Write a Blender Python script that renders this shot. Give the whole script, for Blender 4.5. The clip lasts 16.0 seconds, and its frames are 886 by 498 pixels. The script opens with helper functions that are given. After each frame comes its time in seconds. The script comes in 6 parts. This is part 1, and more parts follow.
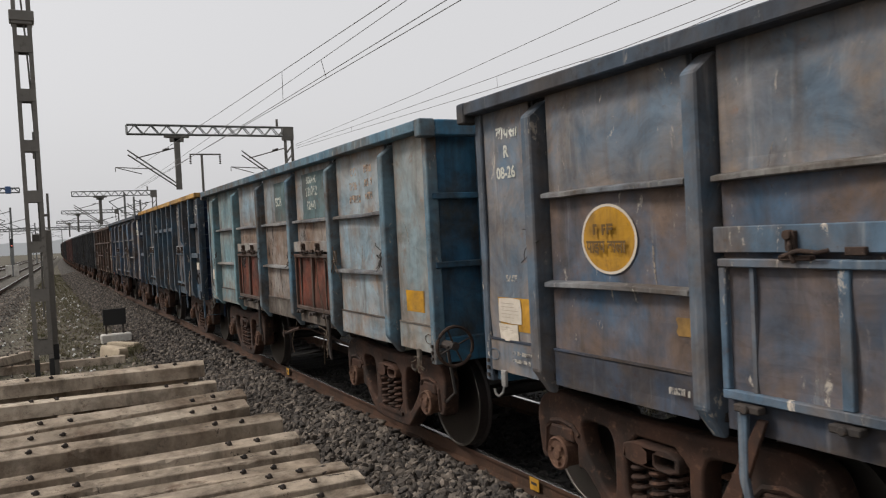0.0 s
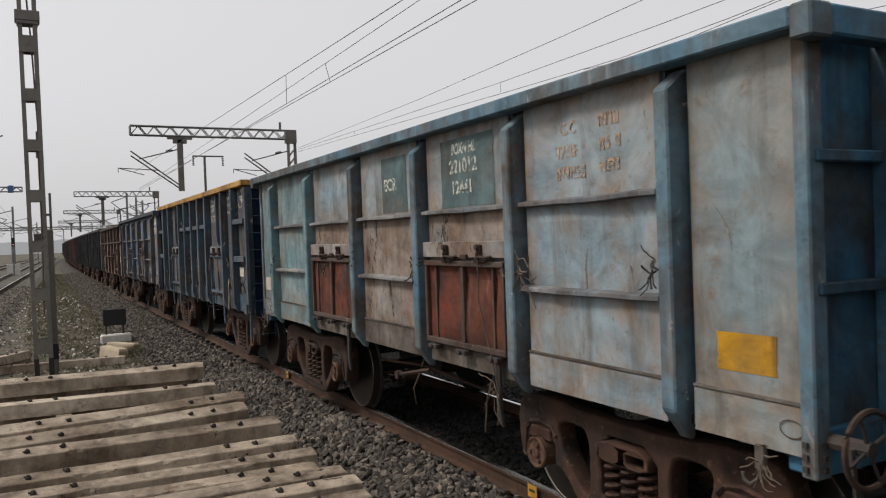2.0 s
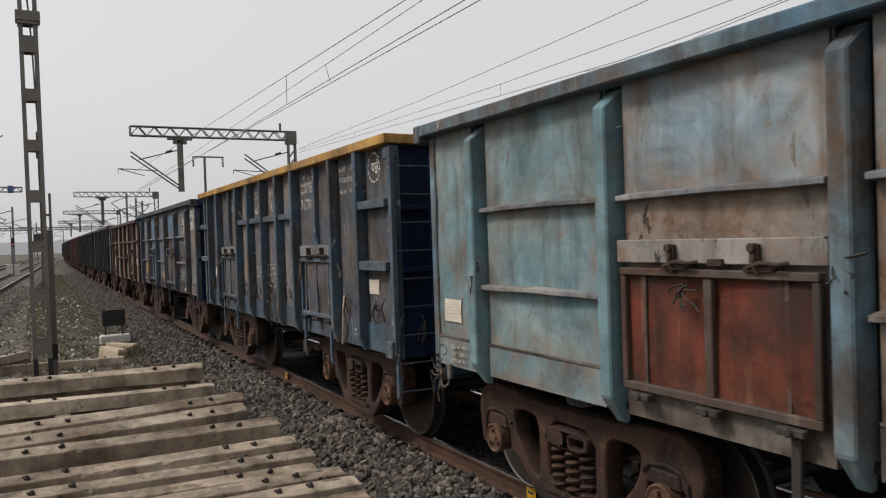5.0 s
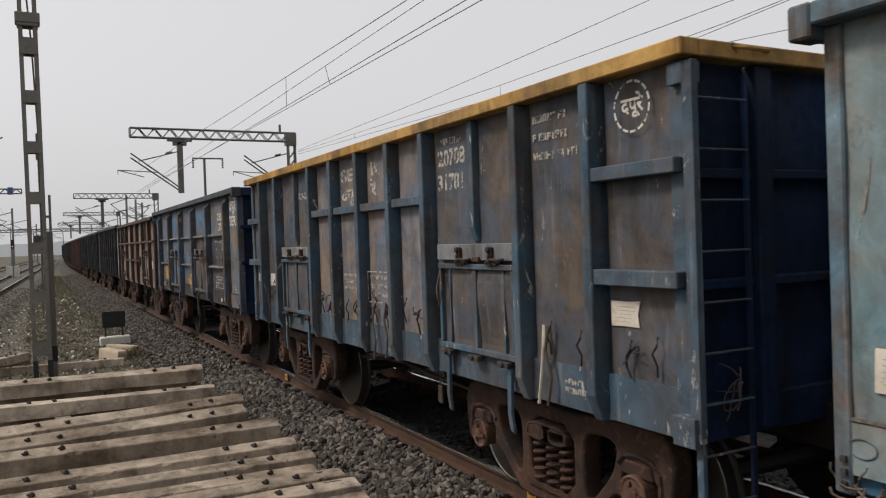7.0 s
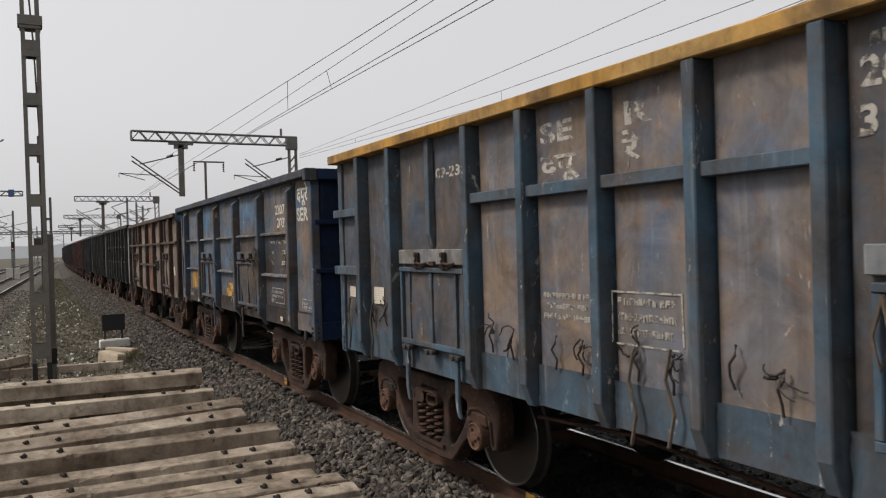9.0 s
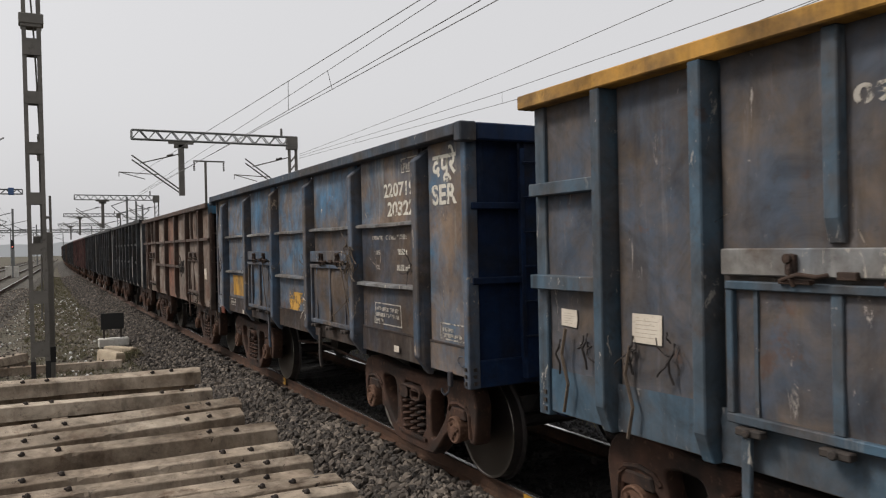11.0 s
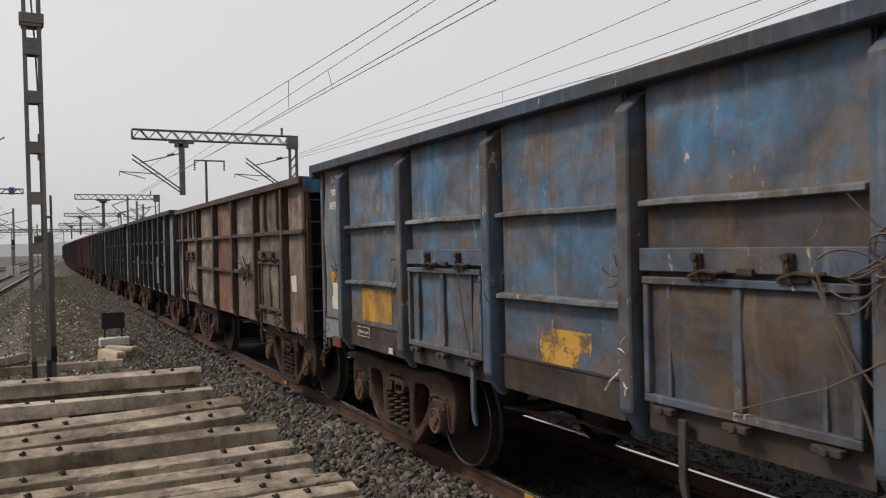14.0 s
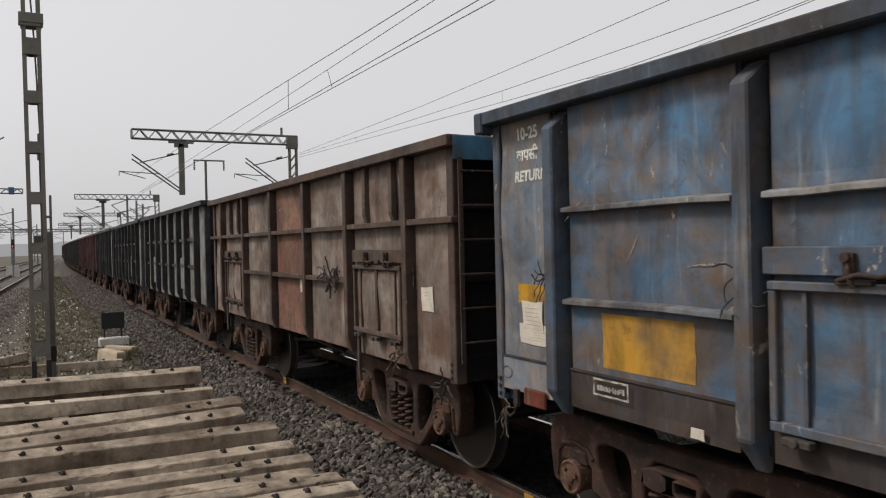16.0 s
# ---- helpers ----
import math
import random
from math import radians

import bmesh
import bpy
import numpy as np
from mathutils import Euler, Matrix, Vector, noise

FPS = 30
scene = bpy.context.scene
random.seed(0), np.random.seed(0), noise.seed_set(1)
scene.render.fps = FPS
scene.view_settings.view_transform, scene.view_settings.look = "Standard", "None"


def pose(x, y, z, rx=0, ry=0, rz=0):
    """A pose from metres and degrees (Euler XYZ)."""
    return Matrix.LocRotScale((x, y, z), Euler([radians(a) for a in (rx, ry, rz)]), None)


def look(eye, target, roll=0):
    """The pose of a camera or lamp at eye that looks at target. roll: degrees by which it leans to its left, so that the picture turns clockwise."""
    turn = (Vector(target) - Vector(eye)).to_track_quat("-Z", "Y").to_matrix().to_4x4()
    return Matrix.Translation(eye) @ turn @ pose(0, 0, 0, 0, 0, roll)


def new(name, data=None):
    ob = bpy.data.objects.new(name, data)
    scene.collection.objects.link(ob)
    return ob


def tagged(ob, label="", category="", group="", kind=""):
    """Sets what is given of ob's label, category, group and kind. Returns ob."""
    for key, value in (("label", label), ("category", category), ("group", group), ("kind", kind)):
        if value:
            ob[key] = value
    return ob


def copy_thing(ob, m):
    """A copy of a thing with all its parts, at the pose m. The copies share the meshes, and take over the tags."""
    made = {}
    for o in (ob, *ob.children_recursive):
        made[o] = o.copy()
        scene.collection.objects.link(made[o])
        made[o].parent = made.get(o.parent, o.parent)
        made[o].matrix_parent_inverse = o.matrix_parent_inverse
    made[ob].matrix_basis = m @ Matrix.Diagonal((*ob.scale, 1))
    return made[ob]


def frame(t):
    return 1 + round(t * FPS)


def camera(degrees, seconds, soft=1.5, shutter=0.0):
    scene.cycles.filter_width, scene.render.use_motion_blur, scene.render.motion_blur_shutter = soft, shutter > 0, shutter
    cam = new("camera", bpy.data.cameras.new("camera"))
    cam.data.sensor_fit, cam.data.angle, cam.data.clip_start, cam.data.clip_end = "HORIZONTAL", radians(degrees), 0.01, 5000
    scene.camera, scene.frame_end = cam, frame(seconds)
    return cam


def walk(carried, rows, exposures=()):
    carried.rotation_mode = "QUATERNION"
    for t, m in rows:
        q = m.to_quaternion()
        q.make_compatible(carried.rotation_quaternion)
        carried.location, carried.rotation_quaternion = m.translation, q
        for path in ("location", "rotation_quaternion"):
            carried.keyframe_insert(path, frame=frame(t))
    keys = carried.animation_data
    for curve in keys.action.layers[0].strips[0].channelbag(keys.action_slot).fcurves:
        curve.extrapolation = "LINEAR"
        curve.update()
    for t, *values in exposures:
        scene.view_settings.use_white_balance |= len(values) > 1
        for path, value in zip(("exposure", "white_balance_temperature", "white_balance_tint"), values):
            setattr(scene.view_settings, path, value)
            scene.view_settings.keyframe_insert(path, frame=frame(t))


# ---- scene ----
cam = camera(59.35, 16.0, soft=1.15, shutter=0.15)
EYE = Vector((0, 0, 2.255))
# seconds, heading east of the track, tilt up, roll (degrees): held in the hand, standing still
HELD = [
    (0.0, 28.20, -1.37, -2.87),
    (0.5, 28.20, -1.37, -2.93),
    (1.0, 28.19, -1.33, -2.70),
    (1.5, 28.18, -1.30, -2.58),
    (2.0, 28.13, -0.98, -2.04),
    (2.5, 28.12, -0.99, -1.68),
    (3.0, 28.13, -0.94, -1.66),
    (3.5, 28.14, -0.93, -1.77),
    (4.0, 28.15, -0.92, -1.79),
    (6.5, 28.17, -0.80, -1.97),
    (7.0, 28.17, -0.79, -1.94),
    (7.5, 28.17, -0.85, -1.89),
    (8.0, 28.17, -0.62, -1.65),
    (8.5, 28.15, -0.44, -1.60),
    (9.0, 28.16, -0.43, -1.58),
    (11.5, 28.18, -0.35, -1.14),
    (12.0, 28.15, -0.36, -1.15),
    (12.5, 28.15, -0.36, -1.16),
    (13.0, 28.13, -0.35, -1.12),
    (13.5, 28.18, -0.37, -1.17),
    (14.0, 28.15, -0.42, -1.26),
    (14.5, 28.14, -0.42, -1.16),
    (15.0, 28.17, -0.44, -1.26),
    (15.5, 28.16, -0.42, -1.23),
    (16.0, 28.17, -0.44, -1.28),
]


def aim(yaw, tilt, roll):
    a, e = radians(yaw), radians(tilt)
    return look(EYE, EYE + Vector((math.sin(a) * math.cos(e), math.cos(a) * math.cos(e), math.sin(e))), roll)


walk(cam, [(t, aim(y, p, r)) for t, y, p, r in HELD])

# ---- light: hazy overcast, soft sun behind the haze ----
SUN_AZ, SUN_EL = 298, 48          # compass-like, from +y towards +x
world = bpy.data.worlds.new("sky")
scene.world = world
world.use_nodes = True
wn, wl = world.node_tree.nodes, world.node_tree.links
wn.clear()
sky = wn.new("ShaderNodeTexSky")
sky.sky_type, sky.sun_disc = "NISHITA", False
sky.sun_elevation, sky.sun_rotation = radians(SUN_EL), radians(SUN_AZ)
sky.air_density, sky.dust_density, sky.ozone_density = 1.0, 6.0, 1.0
grey = wn.new("ShaderNodeHueSaturation")
grey.inputs["Saturation"].default_value = 0.12
flat = wn.new("ShaderNodeMix")
flat.data_type = "RGBA"
flat.inputs[0].default_value = 0.62
flat.inputs[7].default_value = (7.58, 7.52, 7.68, 1)
back = wn.new("ShaderNodeBackground")
back.inputs["Strength"].default_value = 0.118
wout = wn.new("ShaderNodeOutputWorld")
wl.new(sky.outputs[0], grey.inputs["Color"])
wl.new(grey.outputs[0], flat.inputs[6])
wl.new(flat.outputs[2], back.inputs["Color"])
wl.new(back.outputs[0], wout.inputs["Surface"])
sun = new("sun", bpy.data.lights.new("sun", "SUN"))
sun.data.energy, sun.data.angle, sun.data.color = 2.4, radians(11), (1, 0.94, 0.87)
sa, se = radians(SUN_AZ), radians(SUN_EL)
sun.matrix_world = look((0, 0, 0), (-math.sin(sa) * math.cos(se), -math.cos(sa) * math.cos(se), -math.sin(se)))
scene.view_settings.exposure = 0.0


# ---- materials ----
def node_kit(name):
    m = bpy.data.materials.new(name)
    m.use_nodes = True
    nt = m.node_tree
    bs = nt.nodes["Principled BSDF"]

    def add(kind, **kw):
        n = nt.nodes.new(kind)
        for k, v in kw.items():
            n.inputs[k].default_value = v
        return n

    return m, nt, bs, add


def mixer(nt, fac, a, b, blend="MIX"):
    n = nt.nodes.new("ShaderNodeMix")
    n.data_type, n.blend_type = "RGBA", blend
    for slot, v in ((0, fac), (6, a), (7, b)):
        if hasattr(v, "links"):
            nt.links.new(v, n.inputs[slot])
        elif slot == 0:
            n.inputs[0].default_value = v
        else:
            n.inputs[slot].default_value = (*v, 1)
    return n.outputs[2]


def noise_mask(nt, add, vec, scale, lo, hi, detail=6, rough=0.6, stretch=None, distort=0.0, most=1.0):
    if stretch:
        mp = nt.nodes.new("ShaderNodeMapping")
        mp.inputs["Scale"].default_value = stretch
        nt.links.new(vec, mp.inputs["Vector"])
        vec = mp.outputs[0]
    n = add("ShaderNodeTexNoise", Scale=scale, Detail=detail, Roughness=rough, Distortion=distort)
    nt.links.new(vec, n.inputs["Vector"])
    r = nt.nodes.new("ShaderNodeMapRange")
    r.inputs["From Min"].default_value, r.inputs["From Max"].default_value = lo, hi
    r.inputs["To Max"].default_value = most
    nt.links.new(n.outputs["Fac"], r.inputs["Value"])
    return r.outputs[0]


def object_space(nt):
    tc = nt.nodes.new("ShaderNodeTexCoord")
    oi = nt.nodes.new("ShaderNodeObjectInfo")
    sc = nt.nodes.new("ShaderNodeVectorMath")
    sc.operation = "MULTIPLY_ADD"
    cmb = nt.nodes.new("ShaderNodeCombineXYZ")
    for i in range(3):
        nt.links.new(oi.outputs["Random"], cmb.inputs[i])
    nt.links.new(cmb.outputs[0], sc.inputs[0])
    sc.inputs[1].default_value = (7.0, 13.0, 5.0)
    nt.links.new(tc.outputs["Object"], sc.inputs[2])
    return sc.outputs[0], oi.outputs["Random"]


def paint(name, base, faded, dirt=(0.15, 0.11, 0.085), dirty=0.5, chips=(0.34, 0.30, 0.26), chipped=0.3, rough=0.68, patch=0.5):
    """Old wagon paint: faded patches, brown coal dust, streaks running down, scuffs and chips."""
    m, nt, bs, add = node_kit(name)
    base, faded, dirt = (tuple(0.88 * c for c in k) for k in (base, faded, dirt))
    vec, rnd = object_space(nt)
    col = mixer(nt, noise_mask(nt, add, vec, 0.9, 0.62 - patch * 0.4, 0.72 - patch * 0.2, 5, 0.55), base, faded)
    d1 = noise_mask(nt, add, vec, 1.7, 0.62 - dirty * 0.35, 0.8 - dirty * 0.25, 8, 0.65)
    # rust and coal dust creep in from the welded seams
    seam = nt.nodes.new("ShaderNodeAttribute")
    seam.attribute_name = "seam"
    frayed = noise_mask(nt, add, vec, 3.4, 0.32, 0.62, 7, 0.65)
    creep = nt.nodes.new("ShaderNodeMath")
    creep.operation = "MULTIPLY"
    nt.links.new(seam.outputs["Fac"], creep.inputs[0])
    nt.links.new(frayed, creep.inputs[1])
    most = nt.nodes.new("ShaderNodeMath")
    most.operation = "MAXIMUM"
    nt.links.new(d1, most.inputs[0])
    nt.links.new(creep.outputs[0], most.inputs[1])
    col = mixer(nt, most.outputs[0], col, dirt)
    st = noise_mask(nt, add, vec, 5.0, 0.52, 0.75, 6, 0.6, (1.2, 1.2, 0.12), 0.0, 0.72)
    dk = tuple(c * 0.45 for c in dirt)
    col = mixer(nt, st, col, dk)
    st2 = noise_mask(nt, add, vec, 11.0, 0.60, 0.74, 5, 0.6, (1.0, 1.0, 0.07), 0.0, 0.45)
    col = mixer(nt, st2, col, tuple(0.5 * a + 0.5 * b for a, b in zip(faded, chips)))
    sp = noise_mask(nt, add, vec, 9.0, 0.56, 0.72, 10, 0.78)
    col = mixer(nt, sp, col, tuple(0.35 * c + 0.3 * d for c, d in zip(dirt, base)))
    rs = noise_mask(nt, add, vec, 3.2, 0.60, 0.68, 10, 0.72, None, 0.0, 0.6)
    col = mixer(nt, rs, col, (dirt[0] * 0.9, dirt[1] * 0.62, dirt[2] * 0.5))
    wv = add("ShaderNodeTexNoise", Scale=2.3, Detail=10.0, Roughness=0.68, Distortion=0.8)
    nt.links.new(vec, wv.inputs["Vector"])
    wr = nt.nodes.new("ShaderNodeMapRange")
    for k, v in (("From Min", 0.3), ("From Max", 0.7), ("To Min", 0.60), ("To Max", 1.46)):
        wr.inputs[k].default_value = v
    nt.links.new(wv.outputs["Fac"], wr.inputs["Value"])
    col = mixer(nt, 1.0, col, wr.outputs[0], "MULTIPLY")
    s2 = noise_mask(nt, add, vec, 7.0, 0.70 - chipped * 0.066, 0.735 - chipped * 0.066, 10, 0.75, (1.0, 1.6, 0.55), 0.6)
    zone = noise_mask(nt, add, vec, 1.1, 0.42, 0.58, 3, 0.5)
    both = nt.nodes.new("ShaderNodeMath")
    both.operation = "MULTIPLY"
    nt.links.new(s2, both.inputs[0])
    nt.links.new(zone, both.inputs[1])
    col = mixer(nt, both.outputs[0], col, chips)
    nt.links.new(col, bs.inputs["Base Color"])
    rr = noise_mask(nt, add, vec, 12.0, 0.2, 0.8)
    mr = nt.nodes.new("ShaderNodeMapRange")
    mr.inputs["To Min"].default_value, mr.inputs["To Max"].default_value = rough - 0.12, rough + 0.25
    nt.links.new(rr, mr.inputs["Value"])
    nt.links.new(mr.outputs[0], bs.inputs["Roughness"])
    bs.inputs["Specular IOR Level"].default_value = 0.22
    b = add("ShaderNodeBump", Strength=0.3, Distance=0.004)
    n = add("ShaderNodeTexNoise", Scale=22.0, Detail=8.0, Roughness=0.7)
    nt.links.new(vec, n.inputs["Vector"])
    nt.links.new(n.outputs["Fac"], b.inputs["Height"])
    nt.links.new(b.outputs[0], bs.inputs["Normal"])
    return m


def rough_stuff(name, a, b, c, big=1.0, small=14.0, bump=0.5, depth=0.01, rough=0.85, metal=0.0, spots=0.62):
    """Any rough matter in three colours at two scales."""
    m, nt, bs, add = node_kit(name)
    vec, rnd = object_space(nt)
    col = mixer(nt, noise_mask(nt, add, vec, big, 0.38, 0.62), a, b)
    col = mixer(nt, noise_mask(nt, add, vec, small, spots - 0.06, spots + 0.1, 8, 0.7), col, c)
    nt.links.new(col, bs.inputs["Base Color"])
    bs.inputs["Roughness"].default_value, bs.inputs["Metallic"].default_value = rough, metal
    bs.inputs["Specular IOR Level"].default_value = 0.3
    bm = add("ShaderNodeBump", Strength=bump, Distance=depth)
    n = add("ShaderNodeTexNoise", Scale=small * 1.5, Detail=8.0, Roughness=0.7)
    nt.links.new(vec, n.inputs["Vector"])
    nt.links.new(n.outputs["Fac"], bm.inputs["Height"])
    nt.links.new(bm.outputs[0], bs.inputs["Normal"])
    return m


def plain(name, colour, rough=0.7, metal=0.0, glow=0.0):
    m, nt, bs, add = node_kit(name)
    bs.inputs["Base Color"].default_value = (*colour, 1)
    bs.inputs["Roughness"].default_value, bs.inputs["Metallic"].default_value = rough, metal
    if glow:
        bs.inputs["Emission Color"].default_value = (*colour, 1)
        bs.inputs["Emission Strength"].default_value = glow
    return m


def stones_mat(name, k=1.0):
    """Ballast stone: each its own grey, dusty brown near the rail."""
    m, nt, bs, add = node_kit(name)
    g = nt.nodes.new("ShaderNodeNewGeometry")
    ramp = nt.nodes.new("ShaderNodeValToRGB")
    ramp.color_ramp.elements[0].color = (0.014 * k, 0.012 * k, 0.011 * k, 1)
    ramp.color_ramp.elements[1].color = (0.20 * k, 0.165 * k, 0.133 * k, 1)
    e = ramp.color_ramp.elements.new(0.55)
    e.color = (0.041 * k, 0.034 * k, 0.028 * k, 1)
    nt.links.new(g.outputs["Random Per Island"], ramp.inputs["Fac"])
    tc = nt.nodes.new("ShaderNodeTexCoord")
    dust = noise_mask(nt, add, tc.outputs["Object"], 30.0, 0.4, 0.8)
    col = mixer(nt, dust, ramp.outputs[0], (0.09 * k, 0.073 * k, 0.06 * k))
    nt.links.new(col, bs.inputs["Base Color"])
    bs.inputs["Roughness"].default_value = 0.9
    return m


def worn_letters(name, colour, keep=0.45, scale=14.0):
    """Stencilled paint, partly worn through."""
    m, nt, bs, add = node_kit(name)
    vec, rnd = object_space(nt)
    k = noise_mask(nt, add, vec, scale, keep - 0.08, keep + 0.05, 8, 0.7)
    bs.inputs["Base Color"].default_value = (*colour, 1)
    bs.inputs["Roughness"].default_value = 0.75
    nt.links.new(k, bs.inputs["Alpha"])
    return m


BLUE_A = paint("blue_paint_dusty", (0.104, 0.124, 0.152), (0.098, 0.150, 0.205), (0.215, 0.170, 0.138), 0.60, (0.46, 0.40, 0.33), 1.3)
BLUE_C = paint("blue_paint_browned", (0.078, 0.098, 0.128), (0.070, 0.135, 0.210), (0.165, 0.118, 0.086), 0.78, (0.40, 0.34, 0.26), 1.1)
BLUE_C_FAR = paint("blue_paint_weathered", (0.068, 0.118, 0.182), (0.062, 0.158, 0.270), (0.150, 0.108, 0.078), 0.52, (0.44, 0.38, 0.29), 1.3)
BLUE_C_LOW_FAR = paint("scuffed_weathered_blue_paint", (0.060, 0.086, 0.122), (0.055, 0.125, 0.205), (0.120, 0.085, 0.062), 0.62, (0.42, 0.36, 0.28), 1.3)
BLUE_C_RIB = paint("blue_rib_paint", (0.058, 0.070, 0.092), (0.064, 0.104, 0.158), (0.105, 0.080, 0.062), 0.60, (0.40, 0.32, 0.24), 1.5)
BLUE_A_RIB = paint("dusty_rib_paint", (0.076, 0.096, 0.120), (0.084, 0.132, 0.185), (0.13, 0.106, 0.092), 0.5, (0.46, 0.40, 0.33), 1.6)
PALE_B = paint("pale_sky_blue_paint", (0.180, 0.256, 0.302), (0.258, 0.308, 0.330), (0.23, 0.158, 0.110), 0.38, (0.06, 0.042, 0.034), 1.25)
PALE_TEAL = paint("pale_grey_blue_paint", (0.185, 0.240, 0.258), (0.265, 0.272, 0.258), (0.215, 0.165, 0.125), 0.40, (0.08, 0.06, 0.05), 0.9)
TEAL_END = paint("pale_teal_paint", (0.128, 0.222, 0.252), (0.185, 0.262, 0.272), (0.19, 0.155, 0.125), 0.36, (0.08, 0.06, 0.05), 0.9)
PALE_B_LOW = paint("peeling_off_white_paint", (0.20, 0.200, 0.195), (0.30, 0.262, 0.228), (0.155, 0.095, 0.062), 0.60, (0.030, 0.022, 0.018), 2.1)
BLUE_A_LOW = paint("scuffed_blue_paint", (0.068, 0.080, 0.104), (0.058, 0.105, 0.165), (0.135, 0.096, 0.076), 0.66, (0.36, 0.32, 0.27), 1.3)
BLUE_C_LOW = paint("grimy_brown_blue_paint", (0.036, 0.046, 0.062), (0.034, 0.062, 0.105), (0.08, 0.056, 0.04), 0.85, (0.25, 0.2, 0.15), 0.9)
PALE_RIB = paint("pale_blue_rib_paint", (0.078, 0.150, 0.205), (0.135, 0.200, 0.235), (0.095, 0.068, 0.05), 0.56, (0.36, 0.31, 0.26), 1.4)
SLATE_Y = paint("slate_blue_paint", (0.130, 0.130, 0.144), (0.088, 0.116, 0.168), (0.210, 0.153, 0.112), 0.64, (0.36, 0.32, 0.29), 1.25)
SLATE_C = paint("grimy_door_paint", (0.045, 0.05, 0.056), (0.042, 0.075, 0.12), (0.085, 0.06, 0.043), 0.75, (0.26, 0.22, 0.17), 0.4)
SLATE_RIB = paint("slate_rib_paint", (0.062, 0.082, 0.102), (0.054, 0.098, 0.140), (0.080, 0.068, 0.062), 0.48, (0.38, 0.35, 0.31), 1.5)
# deep blue, darkened further for the shade in the gaps between wagons
DEEP_BLUE = paint("shaded_deep_blue_paint", (0.005, 0.013, 0.037), (0.007, 0.024, 0.07), (0.012, 0.014, 0.019), 0.35, (0.06, 0.08, 0.1), 0.1)
SEA_BLUE = paint("sea_blue_end_paint", (0.042, 0.12, 0.20), (0.055, 0.17, 0.27), (0.075, 0.07, 0.06), 0.55, (0.12, 0.12, 0.12), 0.2)
BROWN_D = paint("brown_grey_paint", (0.160, 0.132, 0.112), (0.265, 0.226, 0.192), (0.112, 0.062, 0.042), 0.58, (0.05, 0.032, 0.025), 1.4)
RED_D = paint("faded_red_paint", (0.165, 0.068, 0.044), (0.21, 0.118, 0.08), (0.10, 0.060, 0.045), 0.58, (0.3, 0.26, 0.22), 0.5)
RIB_D = paint("rusty_rib_paint", (0.058, 0.043, 0.036), (0.09, 0.07, 0.058), (0.068, 0.036, 0.025), 0.6, (0.3, 0.24, 0.19), 1.1)
RED_DOOR = paint("red_oxide_paint", (0.145, 0.030, 0.015), (0.165, 0.05, 0.026), (0.05, 0.024, 0.017), 0.62, (0.36, 0.27, 0.2), 0.45)
OCHRE = paint("ochre_rim_paint", (0.40, 0.21, 0.045), (0.43, 0.26, 0.085), (0.13, 0.08, 0.04), 0.58, (0.09, 0.06, 0.04), 0.6)
YELLOW = paint("yellow_patch_paint", (0.48, 0.245, 0.015), (0.40, 0.21, 0.03), (0.15, 0.10, 0.05), 0.5, (0.08, 0.055, 0.04), 0.5)
TEAL_SIGN = paint("dark_teal_paint", (0.07, 0.108, 0.112), (0.095, 0.14, 0.145), (0.11, 0.10, 0.085), 0.5, (0.22, 0.22, 0.2), 0.35)
GREY_E = paint("pale_grey_paint", (0.30, 0.295, 0.28), (0.40, 0.385, 0.36), (0.13, 0.105, 0.085), 0.5, (0.07, 0.06, 0.05), 0.4)
GREEN_F = paint("dark_green_grey_paint", (0.16, 0.162, 0.163), (0.25, 0.242, 0.23), (0.10, 0.08, 0.066), 0.48, (0.3, 0.28, 0.25), 0.9)
MAROON = paint("maroon_paint", (0.095, 0.042, 0.038), (0.12, 0.06, 0.052), (0.06, 0.046, 0.042), 0.4, (0.2, 0.17, 0.15), 0.2)
WORN_BAR = paint("worn_bar_paint", (0.125, 0.135, 0.15), (0.26, 0.25, 0.235), (0.085, 0.066, 0.052), 0.5, (0.42, 0.38, 0.32), 1.3)
SLATE_DARK = paint("dark_slate_paint", (0.066, 0.070, 0.082), (0.052, 0.076, 0.112), (0.105, 0.080, 0.062), 0.62, (0.30, 0.27, 0.24), 1.2)
# far posts, painted darker for the shade on their camera-facing sides
RIB_G = paint("shaded_grey_rib_paint", (0.028, 0.030, 0.033), (0.055, 0.058, 0.062), (0.032, 0.026, 0.022), 0.5, (0.3, 0.26, 0.22), 0.9)
SILL_BROWN = paint("brown_sill_paint", (0.04, 0.033, 0.029), (0.032, 0.037, 0.05), (0.052, 0.035, 0.026), 0.6, (0.2, 0.17, 0.14), 0.4)
SILL_GREY = paint("grey_sill_paint", (0.100, 0.090, 0.080), (0.17, 0.150, 0.128), (0.056, 0.038, 0.028), 0.6, (0.06, 0.047, 0.038), 0.9)
RIM_DARK = paint("dark_rim_paint", (0.046, 0.050, 0.060), (0.050, 0.070, 0.096), (0.062, 0.052, 0.046), 0.5, (0.30, 0.27, 0.23), 0.9)
# black for wagon D's end wall: the gap's shade is put into the paint
END_SHADE = paint("shaded_end_paint", (0.010, 0.0095, 0.010), (0.012, 0.014, 0.02), (0.016, 0.012, 0.010), 0.5, (0.06, 0.05, 0.04), 0.4)
SILL_BLUE = paint("blue_sill_paint", (0.036, 0.046, 0.064), (0.038, 0.065, 0.11), (0.062, 0.048, 0.04), 0.62, (0.3, 0.27, 0.24), 0.5)
